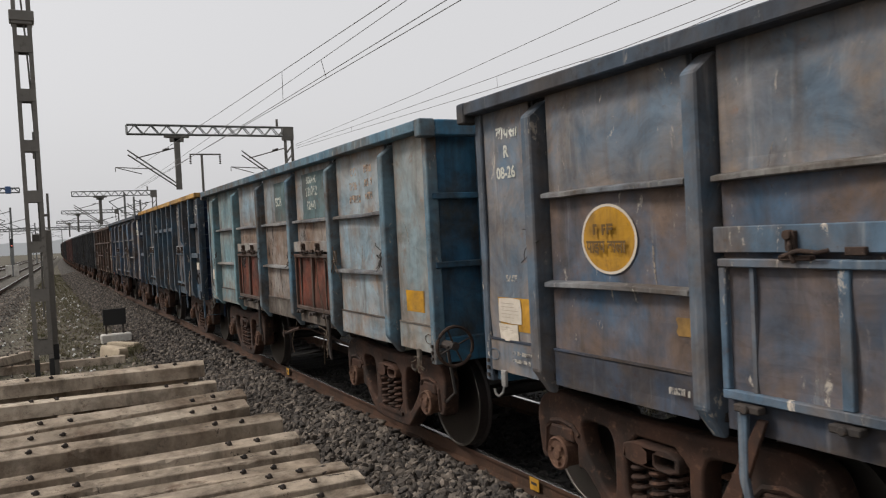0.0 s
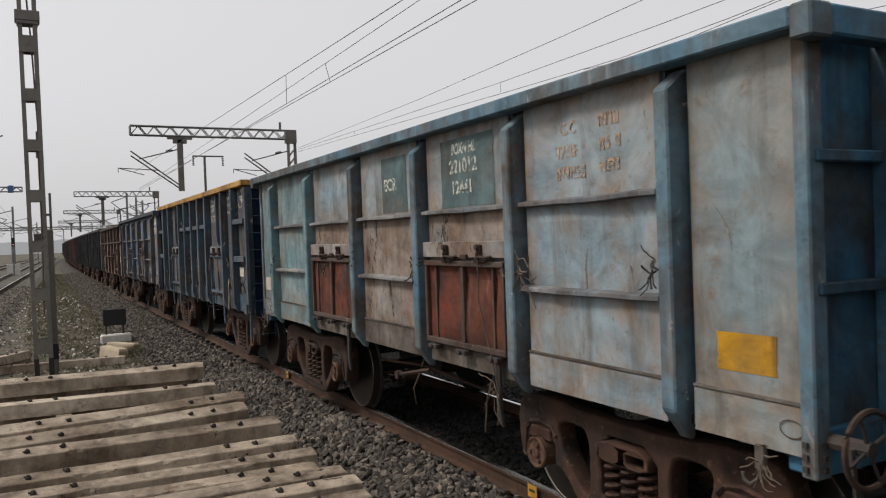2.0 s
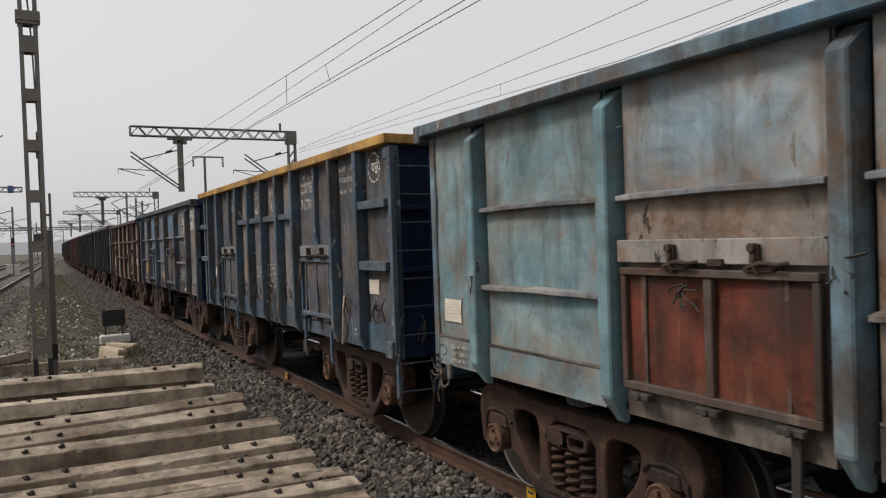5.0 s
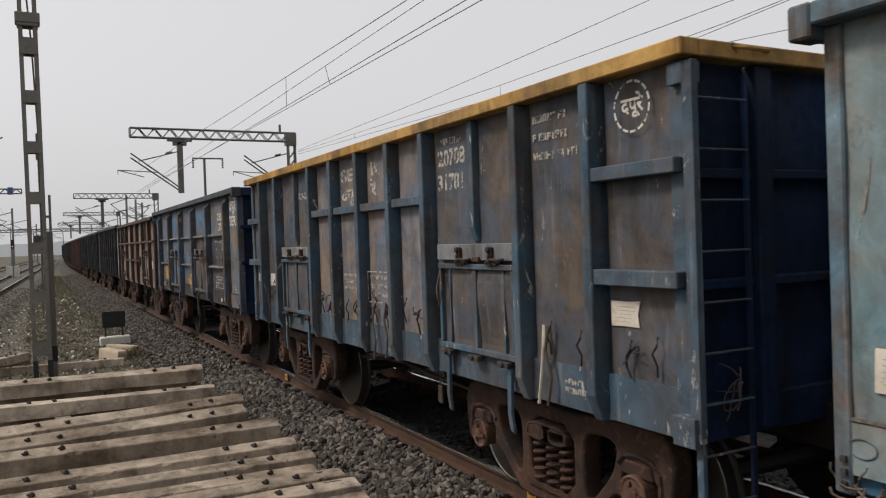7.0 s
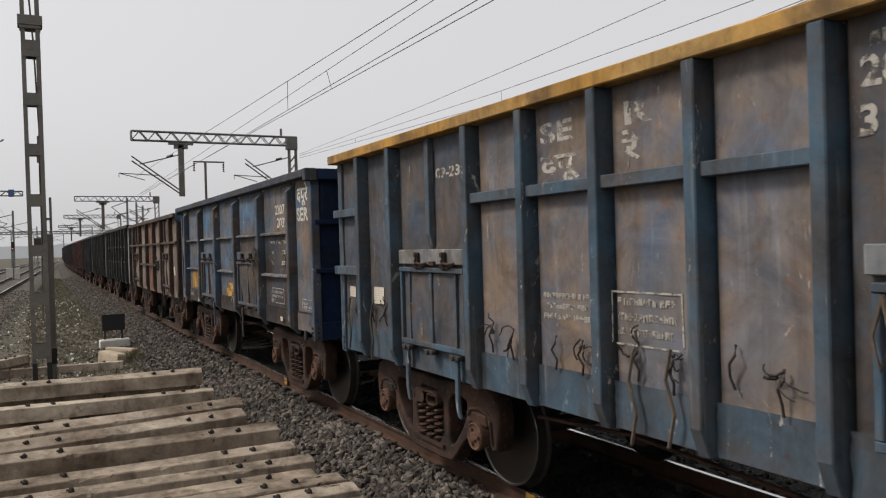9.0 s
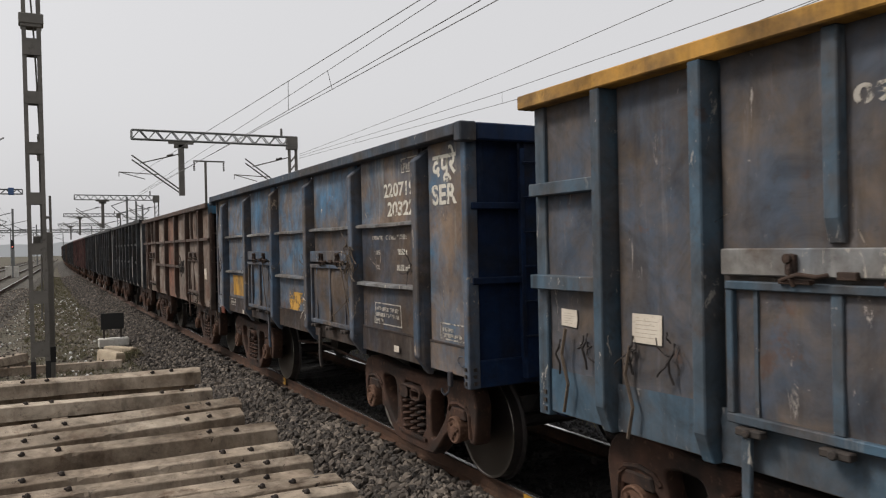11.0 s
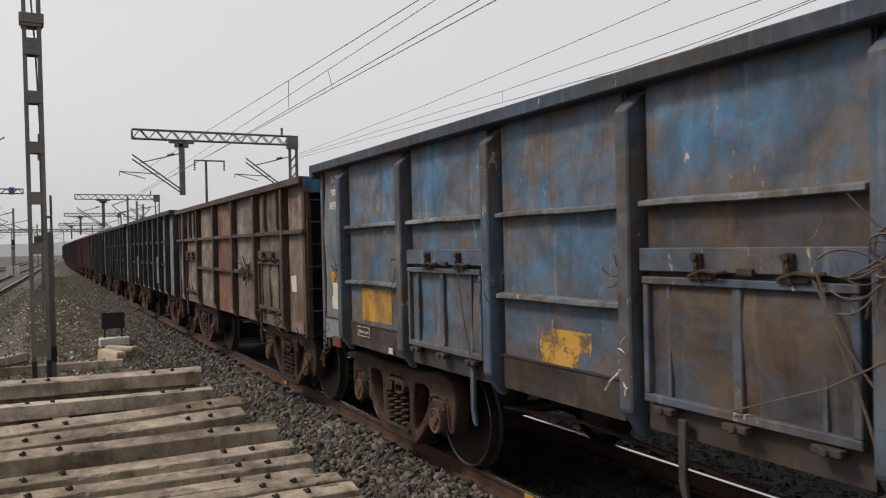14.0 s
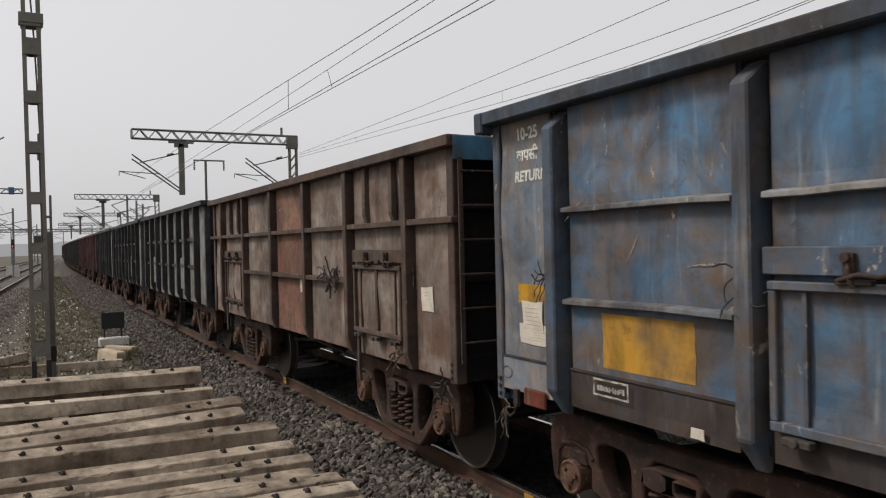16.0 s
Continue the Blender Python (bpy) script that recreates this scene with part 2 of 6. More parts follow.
BOGIE = rough_stuff("bogie_rust", (0.055, 0.026, 0.016), (0.017, 0.011, 0.0085), (0.125, 0.066, 0.040), 2.6, 16.0, spots=0.62)
CAP = rough_stuff("axle_cap_steel", (0.11, 0.058, 0.036), (0.065, 0.033, 0.022), (0.22, 0.14, 0.09), 6.0, 30.0)
WHEEL = rough_stuff("wheel_steel", (0.020, 0.014, 0.012), (0.012, 0.010, 0.009), (0.036, 0.024, 0.019), 2.0, 20.0, 0.3, 0.004, 0.6)
# grime, darkened further for the shade under wagons and behind posts
UNDER = rough_stuff("underframe_grime_shade", (0.011, 0.008, 0.0065), (0.014, 0.010, 0.008), (0.022, 0.015, 0.011), 2.0, 15.0)
RAIL_SIDE = rough_stuff("rail_rust", (0.068, 0.033, 0.019), (0.038, 0.021, 0.013), (0.12, 0.065, 0.036), 3.0, 25.0, 0.4, 0.004)
RAIL_TOP = plain("rail_running_top", (0.62, 0.60, 0.58), 0.25, 1.0)
CONCRETE = paint("old_concrete", (0.305, 0.248, 0.190), (0.41, 0.345, 0.270), (0.125, 0.09, 0.063), 0.50, (0.03, 0.022, 0.017), 1.5, 0.85)
CONCRETE_GRIMY = paint("grimy_concrete", (0.255, 0.203, 0.152), (0.38, 0.315, 0.245), (0.078, 0.054, 0.037), 0.54, (0.022, 0.016, 0.013), 1.7, 0.85)
# track concrete, its colour darkened for the shade under the train
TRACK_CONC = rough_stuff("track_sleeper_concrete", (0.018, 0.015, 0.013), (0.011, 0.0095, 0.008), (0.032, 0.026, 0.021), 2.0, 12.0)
HINGE = rough_stuff("hinge_rust", (0.03, 0.02, 0.016), (0.05, 0.03, 0.021), (0.10, 0.062, 0.043), 8.0, 40.0)
IRON = rough_stuff("cast_iron", (0.03, 0.026, 0.024), (0.05, 0.04, 0.034), (0.08, 0.055, 0.04), 6.0, 30.0)
BALLAST = rough_stuff("ballast_gravel", (0.06, 0.052, 0.045), (0.085, 0.075, 0.064), (0.022, 0.019, 0.017), 1.2, 26.0, 1.0, 0.04, 0.95, spots=0.5)
STONE = stones_mat("ballast_stone")
DIRT_STONE = stones_mat("dusty_stone", 1.7)
# near-black stones and bed: the shade under the train is put into their colour
STONE_SHADE = stones_mat("shaded_ballast_stone", 0.10)
BED_SHADE = rough_stuff("shaded_ballast_bed", (0.009, 0.008, 0.008), (0.013, 0.011, 0.010), (0.02, 0.017, 0.015), 1.2, 26.0, 1.0, 0.04, 0.95)
GRAVEL = rough_stuff("grey_gravel", (0.078, 0.070, 0.058), (0.10, 0.090, 0.075), (0.030, 0.027, 0.023), 1.0, 11.0, 1.0, 0.04, 0.95, spots=0.55)
EARTH = rough_stuff("dusty_ground", (0.088, 0.074, 0.054), (0.064, 0.058, 0.038), (0.120, 0.104, 0.084), 0.6, 7.0, 1.0, 0.04, 0.95, spots=0.58)
GALV = rough_stuff("galvanised_steel", (0.20, 0.205, 0.20), (0.15, 0.155, 0.15), (0.10, 0.10, 0.10), 1.5, 12.0, 0.2, 0.003, 0.6, 0.2)
DARKSTEEL = rough_stuff("weathered_mast_steel", (0.150, 0.140, 0.125), (0.112, 0.106, 0.096), (0.15, 0.125, 0.10), 1.5, 12.0, 0.2, 0.003, 0.65)
WIRE = plain("wire", (0.16, 0.155, 0.15), 0.6, 0.0)
BLACK = plain("black_paint", (0.012, 0.012, 0.012), 0.7)
PAPER = rough_stuff("pasted_paper", (0.55, 0.49, 0.41), (0.46, 0.40, 0.33), (0.34, 0.29, 0.23), 6.0, 30.0, 0.2, 0.002, 0.9)
INK = plain("faint_print", (0.33, 0.29, 0.24), 0.9)
YELLOW_WORN = worn_letters("worn_yellow_paint", (0.40, 0.215, 0.03), 0.50, 4.5)
PEACH = worn_letters("peach_stencil", (0.34, 0.235, 0.165), 0.50)
SCRATCH = worn_letters("pale_scratch", (0.20, 0.165, 0.13), 0.50)
STENCIL = worn_letters("broken_pale_stencil", (0.46, 0.47, 0.41), 0.475, 20.0)
NOTICE_INK = plain("brown_notice_paint", (0.10, 0.055, 0.015), 0.9)
WHITE = worn_letters("white_stencil", (0.52, 0.49, 0.42), 0.42)
WHITE_FAINT = worn_letters("worn_white_stencil", (0.36, 0.33, 0.285), 0.47)
PALE_TXT = worn_letters("pale_stencil", (0.50, 0.50, 0.44), 0.35)
ROPE = rough_stuff("jute_rope", (0.115, 0.086, 0.062), (0.075, 0.056, 0.042), (0.18, 0.145, 0.11), 6.0, 30.0)
DARKROPE = plain("blackened_wire_tie", (0.025, 0.02, 0.018), 0.9)
WHITEWASH = rough_stuff("whitewashed_stone", (0.62, 0.60, 0.55), (0.5, 0.47, 0.42), (0.34, 0.3, 0.25), 3.0, 18.0)
SANDSTONE = rough_stuff("sandy_concrete", (0.44, 0.36, 0.26), (0.36, 0.29, 0.21), (0.22, 0.17, 0.12), 3.0, 18.0)


MASTGREY = rough_stuff("grey_mast_paint", (0.165, 0.153, 0.136), (0.122, 0.114, 0.102), (0.080, 0.068, 0.056), 1.5, 12.0, 0.2, 0.003, 0.65)
BLUEBOX = plain("blue_box_paint", (0.05, 0.10, 0.22), 0.6)
REDLAMP = plain("red_signal_lens", (1.0, 0.22, 0.16), 0.4, 0.0, 1.0)
# distance haze, made by a pale grey that glows by itself
HAZE_GLOW = plain("glowing_haze", (0.36, 0.37, 0.38), 1.0, 0.0, 0.52)


# ---- mesh helpers ----
class Geo:
    """Gathers plain solids into one mesh."""

    def __init__(self):
        self.v, self.f, self.seam = [], [], []

    def add(self, verts, faces):
        o = len(self.v)
        self.v += [tuple(p) for p in verts]
        self.f += [tuple(i + o for i in f) for f in faces]
        return self

    def box(self, x0, x1, y0, y1, z0, z1):
        p = [(x, y, z) for x in (x0, x1) for y in (y0, y1) for z in (z0, z1)]
        return self.add(p, [(0, 1, 3, 2), (4, 6, 7, 5), (0, 4, 5, 1), (2, 3, 7, 6), (0, 2, 6, 4), (1, 5, 7, 3)])

    def loft(self, rings, closed=True, caps=True):
        n = len(rings[0])
        vs = [p for r in rings for p in r]
        fs = []
        for i in range(len(rings) - 1):
            for j in range(n if closed else n - 1):
                k = (j + 1) % n
                fs.append((i * n + j, i * n + k, (i + 1) * n + k, (i + 1) * n + j))
        if caps:
            fs += [tuple(range(n))[::-1], tuple((len(rings) - 1) * n + j for j in range(n))]
        return self.add(vs, fs)

    def prism_x(self, poly, x0, x1):
        """A (y, z) outline drawn out along x."""
        return self.loft([[(x, y, z) for y, z in poly] for x in (x0, x1)])

    def tube(self, pts, r, n=6):
        pts = [Vector(p) for p in pts]
        rings = []
        for i, p in enumerate(pts):
            d = (pts[min(i + 1, len(pts) - 1)] - pts[max(i - 1, 0)]).normalized()
            a = d.cross(Vector((0, 0, 1)) if abs(d.z) < 0.9 else Vector((1, 0, 0))).normalized()
            b = d.cross(a)
            rings.append([p + r * (math.cos(2 * math.pi * k / n) * a + math.sin(2 * math.pi * k / n) * b) for k in range(n)])
        return self.loft(rings)

    def cyl_x(self, y, z, r, x0, x1, n=20):
        return self.prism_x([(y + r * math.cos(2 * math.pi * k / n), z + r * math.sin(2 * math.pi * k / n)) for k in range(n)], x0, x1)

    def turn_x(self, prof, y=0.0, z=0.0, n=36):
        """A profile of (x, radius) turned about an axis along x."""
        return self.loft([[(x, y + r * math.cos(2 * math.pi * k / n), z + r * math.sin(2 * math.pi * k / n)) for k in range(n)] for x, r in prof])

    def helix(self, x, y, z0, z1, r, wire, turns):
        k = int(turns * 12)
        return self.tube([(x + r * math.cos(i * math.pi / 6), y + r * math.sin(i * math.pi / 6), z0 + (z1 - z0) * i / k) for i in range(k + 1)], wire, 5)

    def mesh(self, name, mat, bevel=0.0, smooth=False):
        me = bpy.data.meshes.new(name)
        me.from_pydata(self.v, [], self.f)
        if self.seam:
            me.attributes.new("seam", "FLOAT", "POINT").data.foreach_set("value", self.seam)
        bm = bmesh.new()
        bm.from_mesh(me)
        bmesh.ops.recalc_face_normals(bm, faces=bm.faces)
        if bevel:
            bmesh.ops.bevel(bm, geom=[e for e in bm.edges if e.calc_face_angle(0) > 0.5], offset=bevel, segments=1, affect="EDGES", clamp_overlap=True)
        bm.to_mesh(me)
        bm.free()
        me.materials.append(mat)
        if smooth:
            me.shade_smooth()
        return me


def part(name, geo, mat, parent, label="", bevel=0.0, smooth=False):
    ob = new(name, geo.mesh(name, mat, bevel, smooth) if isinstance(geo, Geo) else geo)
    ob.parent = parent
    return tagged(ob, label)


def thing(name, geo, mat, label, category, group="", kind="", bevel=0.0, smooth=False):
    ob = new(name, geo.mesh(name, mat, bevel, smooth) if geo else None)
    return tagged(ob, label, category, group, kind)


BEND = 0.0001                    # the line bears gently to the east: x grows by this times y squared
MID = 4.79                       # middle of the track beside the camera


def bend(y):
    return BEND * y * y


# ---- ground, ballast and track ----
def left_line(y):
    """Middle of the neighbouring track, which closes slowly on this one."""
    return -2.31 + 0.0456 * (y - 53.5)


def strip(profile, ys, line=bend):
    """A cross-section of (x, z) points carried along the bending line."""
    g = Geo()
    g.loft([[(x + line(y), y, z) for x, z in profile] for y in ys], closed=False, caps=False)
    return g


LONG = [-60, -30, -10, 0, 5, 10, 15, 20, 25, 30, 40, 50, 60, 75, 90, 110, 130, 160, 200, 250, 300, 360]
gg = Geo()
xs = [-1500, -400, -120, -40, -12, -5, 0, 2, 8, 16, 40, 120, 400, 1500]
ysg = [-1500, -300, -60, -20, 0, 10, 20, 40, 80, 160, 400, 1500]
gg.loft([[(x, y, -0.47) for x in xs] for y in ysg], closed=False, caps=False)
ground = thing("ground", gg, EARTH, "dusty earth with thin dry grass beside the tracks", "ground", kind="structure")
bed = thing("ballast_bed", strip([(2.35, -0.50), (2.75, -0.36), (3.15, -0.27), (3.5, -0.225), (3.9, -0.235), (4.79, -0.235), (5.7, -0.235), (6.4, -0.25), (7.6, -0.34), (9.0, -0.3), (12.0, -0.3), (13, -0.5)], LONG), BALLAST,
            "grey crushed stone ballast under the railway track", "ballast", kind="structure")
# dark strip standing in for the shade under and beyond the train
shaded = thing("ballast_bed", strip([(3.97, -0.2345), (4.1, -0.228), (5.5, -0.228), (6.1, -0.236), (7.0, -0.28), (7.6, -0.334), (9.0, -0.294), (10.5, -0.294)], LONG), BED_SHADE, "ballast between the rails, blackened for the shade under the train", "ballast", kind="structure")
left_bed = thing("ballast_bed", strip([(-7.5, -0.5), (-6.0, -0.24), (1.9, -0.24), (2.5, -0.5)], [-60, 0, 16, 22, 30] + LONG[11:-2], left_line), GRAVEL, "grey ballast under the neighbouring track", "ballast", kind="structure")


def rail_profile(x):
    half = [(0.075, -0.172), (0.075, -0.160), (0.012, -0.145), (0.009, -0.05), (0.034, -0.038), (0.036, -0.008)]
    return [(x + a, b) for a, b in half] + [(x - a, b) for a, b in half[::-1]]


def rail(x, parent, ys, line=bend):
    g = Geo()
    g.loft([[(px + line(y), y, pz) for px, pz in rail_profile(x)] for y in ys])
    r = part("rail", g, RAIL_SIDE, parent, "rusty flat-bottom steel rail")
    t = Geo()
    t.loft([[(x + a + line(y), y, b) for a, b in ((-0.034, -0.0078), (-0.024, 0.0), (0.024, 0.0), (0.034, -0.0078))] for y in ys])
    part("running_top", t, RAIL_TOP, r, "worn bright running surface")
    return r


for x in (MID - 0.84, MID + 0.84):
    rail(x, bed, LONG)
for x in (-0.84, 0.84, -5.4, -3.72):
    rail(x, left_bed, [-60, 16, 40, 80, 160, 300], left_line)

# near rail: a yellow marker painted on the web at two places
for y in (5.78, 13.25):
    g = Geo().box(MID - 0.84 - 0.041, MID - 0.84 - 0.036, y - 0.07, y + 0.07, -0.125, -0.012)
    mk = part("rail_marker", g, YELLOW, bed, "yellow painted marker on the rail")
    part("marking", Geo().box(MID - 0.84 - 0.043, MID - 0.84 - 0.0412, y - 0.04, y + 0.045, -0.075, -0.05), DARKROPE, mk)

sl = Geo()
sl.loft([[(x, -w / 2, -0.40), (x, w / 2, -0.40), (x, w / 2 - 0.03, h), (x, -w / 2 + 0.03, h)] for x, w, h in ((-1.375, 0.25, -0.19), (-0.6, 0.25, -0.19), (-0.25, 0.22, -0.225), (0.25, 0.22, -0.225), (0.6, 0.25, -0.19), (1.375, 0.25, -0.19))])
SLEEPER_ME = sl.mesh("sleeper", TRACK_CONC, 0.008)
cl = Geo()
cl.tube([(-0.10, -0.05, -0.15), (-0.16, -0.05, -0.135), (-0.19, 0.0, -0.13), (-0.16, 0.05, -0.135), (-0.10, 0.05, -0.15)], 0.021, 6)
cl.box(-0.20, -0.10, -0.045, 0.045, -0.20, -0.125)
CLIP_ME = cl.mesh("rail_clip", IRON)
CLIP_IN = CLIP_ME.copy()
CLIP_IN.transform(Matrix.Rotation(math.pi, 4, "Z"))
k = 0
while k * 0.62 - 4 < 70:
    y = k * 0.62 - 4 + 0.2
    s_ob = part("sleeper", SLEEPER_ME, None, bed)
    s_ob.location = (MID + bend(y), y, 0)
    if y < 34:
        for x in (MID - 0.84, MID + 0.84):
            for me in (CLIP_ME, CLIP_IN):
                c = part("rail_clip", me, None, bed)
                c.location = (x + bend(y), y, 0)
    k += 1


def stones(count, x0, x1, y0, y1, r0, r1, height, seed, mat=STONE, line=bend):
    rng = np.random.RandomState(seed)
    t = (1 + 5 ** 0.5) / 2
    ico = np.array([(-1, t, 0), (1, t, 0), (-1, -t, 0), (1, -t, 0), (0, -1, t), (0, 1, t), (0, -1, -t), (0, 1, -t), (t, 0, -1), (t, 0, 1), (-t, 0, -1), (-t, 0, 1)]) / 1.9
    fac = np.array([(0, 11, 5), (0, 5, 1), (0, 1, 7), (0, 7, 10), (0, 10, 11), (1, 5, 9), (5, 11, 4), (11, 10, 2), (10, 7, 6), (7, 1, 8), (3, 9, 4), (3, 4, 2), (3, 2, 6), (3, 6, 8), (3, 8, 9), (4, 9, 5), (2, 4, 11), (6, 2, 10), (8, 6, 7), (9, 8, 1)])
    vs, fs = [], []
    for i in range(count):
        x, y = rng.uniform(x0, x1), rng.uniform(y0, y1)
        r = rng.uniform(r0, r1)
        p = ico * (1 + rng.uniform(-0.33, 0.33, (12, 1))) * rng.uniform(0.55, 1.15, 3) * r
        a, b = rng.uniform(0, 6.28, 2)
        ca, sa_, cb, sb = math.cos(a), math.sin(a), math.cos(b), math.sin(b)
        p = p @ np.array([(ca, sa_, 0), (-sa_, ca, 0), (0, 0, 1)]) @ np.array([(1, 0, 0), (0, cb, sb), (0, -sb, cb)])
        vs.append(p + (x + line(y), y, height(x) + r * rng.uniform(0.0, 0.55)))
        fs.append(fac + 12 * i)
    me = bpy.data.meshes.new("ballast_stones")
    me.from_pydata(np.concatenate(vs).tolist(), [], np.concatenate(fs).tolist())
    me.materials.append(mat)
    return me


def bed_height(x):
    return float(np.interp(x, [2.2, 2.35, 2.75, 3.15, 3.5, 3.9, 5.7, 6.4, 7.6], [-0.46, -0.47, -0.36, -0.26, -0.205, -0.205, -0.235, -0.25, -0.34]))


near_stones = tagged(new("ballast_stones", stones(10500, 2.15, 3.88, 4.3, 15.5, 0.024, 0.060, bed_height, 3)), "loose grey ballast stones beside the rail", "ballast stones", kind="stuff")
far_stones = tagged(new("ballast_stones", stones(9000, 2.2, 3.9, 15.5, 42, 0.028, 0.05, bed_height, 4)), "loose grey ballast stones along the track", "ballast stones", kind="stuff")
away_stones = tagged(new("ballast_stones", stones(7000, 2.2, 3.9, 42, 90, 0.045, 0.075, bed_height, 14)), "grey ballast stones farther along the track", "ballast stones", kind="stuff")
mid_stones = tagged(new("ballast_stones", stones(5500, 4.05, 7.6, 3.5, 14, 0.025, 0.045, lambda x: bed_height(x) - 0.01, 5, STONE_SHADE)), "ballast stones between the rails, darkened for the train's shade", "ballast stones", kind="stuff")
left_stones = tagged(new("ballast_stones", stones(9500, -4.0, 2.5, 15, 62, 0.028, 0.06, lambda x: -0.25 if x < 1.9 else -0.25 - 0.42 * (x - 1.9), 7, DIRT_STONE, left_line)), "grey ballast stones of the neighbouring track", "ballast stones", kind="stuff")
dirt_stones = tagged(new("loose_stones", stones(3800, -2.2, 2.4, 14.0, 45, 0.015, 0.05, lambda x: -0.475, 6, DIRT_STONE)), "scattered stones and litter on the dusty ground", "stones", kind="stuff")


def grass_tufts(count, x0, x1, y0, y1, seed, tall=0.16, z0=-0.47):
    rng = np.random.RandomState(seed)
    vs, fs = [], []
    for i in range(count):
        cx, cy = rng.uniform(x0, x1), rng.uniform(y0, y1)
        for j in range(9):
            a, l = rng.uniform(0, 6.28), rng.uniform(0.05, tall)
            d = np.array((math.cos(a), math.sin(a), 0)) * l * rng.uniform(0.3, 0.9)
            w = np.array((-math.sin(a), math.cos(a), 0)) * 0.006
            b = np.array((cx + bend(cy) + rng.uniform(-0.05, 0.05), cy + rng.uniform(-0.05, 0.05), z0))
            o = len(vs)
            vs += [tuple(b - w), tuple(b + w), tuple(b + d + (0, 0, l))]
            fs.append((o, o + 1, o + 2))
    me = bpy.data.meshes.new("grass")
    me.from_pydata(vs, [], fs)
    me.materials.append(GRASS)
    return me


GRASS = rough_stuff("dry_grass", (0.125, 0.104, 0.058), (0.078, 0.076, 0.036), (0.19, 0.155, 0.095), 2.0, 10.0)
tagged(new("grass", grass_tufts(700, 6.6, 8.2, 2, 22, 18, 0.22, -0.33)), "dark weeds growing beyond the track", "grass", kind="stuff")
tagged(new("grass", grass_tufts(4600, -0.2, 2.35, 15.0, 95, 8, 0.13)), "thin dry grass tufts between the tracks", "grass", kind="stuff")

tagged(new("grass", grass_tufts(60, 2.10, 2.50, 20.6, 21.9, 28, 0.24)), "dry weeds growing beside the concrete blocks", "grass", kind="stuff")

LITTER = plain("pale_litter", (0.58, 0.57, 0.55), 0.8)
tagged(new("litter", stones(520, -3.0, 2.0, 14.6, 50, 0.015, 0.05, lambda x: -0.46, 16, LITTER)), "pale scraps of litter strewn over the ground", "litter", kind="stuff")

# ---- pile of concrete sleepers ----
def pile_mesh(seed):
    """Lying sleeper: x along it from the near-track end, y away, z up; the front top edge is at y = z = 0."""
    rb = random.Random(seed)
    g = Geo()
    rings = []
    for k in range(34):
        x = -2.75 * k / 33
        c = abs(x + 1.375)
        f = min(1.0, max(0.0, (c - 0.25) / 0.45))
        dt, h = 0.19 + 0.015 * f, 0.165 + 0.01 * f
        if k in (0, 33):
            dt, h = dt - 0.015, h - 0.015
        chip = rb.uniform(0.0, 0.03) if rb.random() < 0.07 else 0.0
        j = lambda a=0.0015: rb.uniform(-a, a)
        rings.append([(x + j(), -0.048 + j(), -h), (x + j(), -0.025 + j(), -h * 0.5), (x + j(), chip * 0.3 - 0.003 + j(), -0.007 - chip + j()), (x + j(), 0.006 + chip + j(), 0.0 - chip * 0.2 + j()), (x + j(), dt * 0.5, 0.0 + j()), (x + j(), dt - 0.012 + j(), 0.0 + j()), (x + j(), dt + 0.004 + j(), -0.02), (x + j(), dt + 0.04 + j(), -h)])
    return g.loft(rings).mesh("pile_sleeper", CONCRETE if seed < 5 else CONCRETE_GRIMY, 0.0, False)


PILE_MES = [pile_mesh(k) for k in range(10)]
ins = Geo()
ins.loft([[(r * math.cos(a * math.pi / 4), r * 0.8 * math.sin(a * math.pi / 4), z) for a in range(8)] for r, z in ((0.027, -0.01), (0.026, 0.018), (0.016, 0.034), (0.01, 0.038))])
ins.box(-0.038, 0.0, -0.010, 0.010, 0.01, 0.028)
INSERT_ME = ins.mesh("rail_insert", IRON, 0.004)
# near-track end x, y, front-edge height, swing, tilt towards the camera (degrees), length
PILE = [
    (-0.03, 20.76, -0.10, 55.7, 0, 1.0), (1.91, 19.51, -0.29, -5.7, 0, 1.0), (2.23, 11.80, 0.45, -6.5, 14, 1.0), (2.27, 11.20, 0.27, -5.7, 3, 1.0), (2.37, 9.90, 0.285, 6.0, 20, 1.0), (2.27, 9.36, 0.25, 6.2, 22, 1.0),
    (2.25, 7.91, 0.38, -3.0, 12, 1.0), (2.26, 7.36, 0.305, -1.4, 8, 1.0), (2.29, 6.90, 0.28, -3.0, 6, 1.0), (2.21, 6.62, 0.23, -3.6, 5, 1.0), (2.34, 6.28, 0.26, -2.2, 4, 1.0),
    (2.36, 5.97, 0.25, -2.2, 6, 1.0), (2.30, 5.62, 0.24, -3.0, 3, 1.0), (2.36, 5.28, 0.25, -2.0, 3, 1.0), (2.28, 4.95, 0.24, -2.6, 3, 1.0),
]


def pile_sleeper(x, y, z, swing, tilt, inserts=True):
    ob = tagged(new("concrete_sleeper", PILE_MES[int(abs(x * 37 + y * 11)) % 5 + (5 if y < 9.0 or not inserts else 0)]), "weathered concrete railway sleeper lying in a pile", "railway sleeper", "pile of concrete sleepers")
    ob.matrix_world = pose(x, y, z, 0, 0, swing) @ pose(0, 0, 0, tilt)
    if inserts:
        for sx in (-0.40, -0.66, -2.03, -2.33):
            b = part("rail_insert", INSERT_ME, None, ob)
            b.matrix_basis = pose(sx, 0.085 + 0.02 * math.sin(sx * 9 + y), 0.0, 0, 0, 30 * math.sin(y * 5))
    return ob


for p in PILE:
    pile_sleeper(*p[:5])
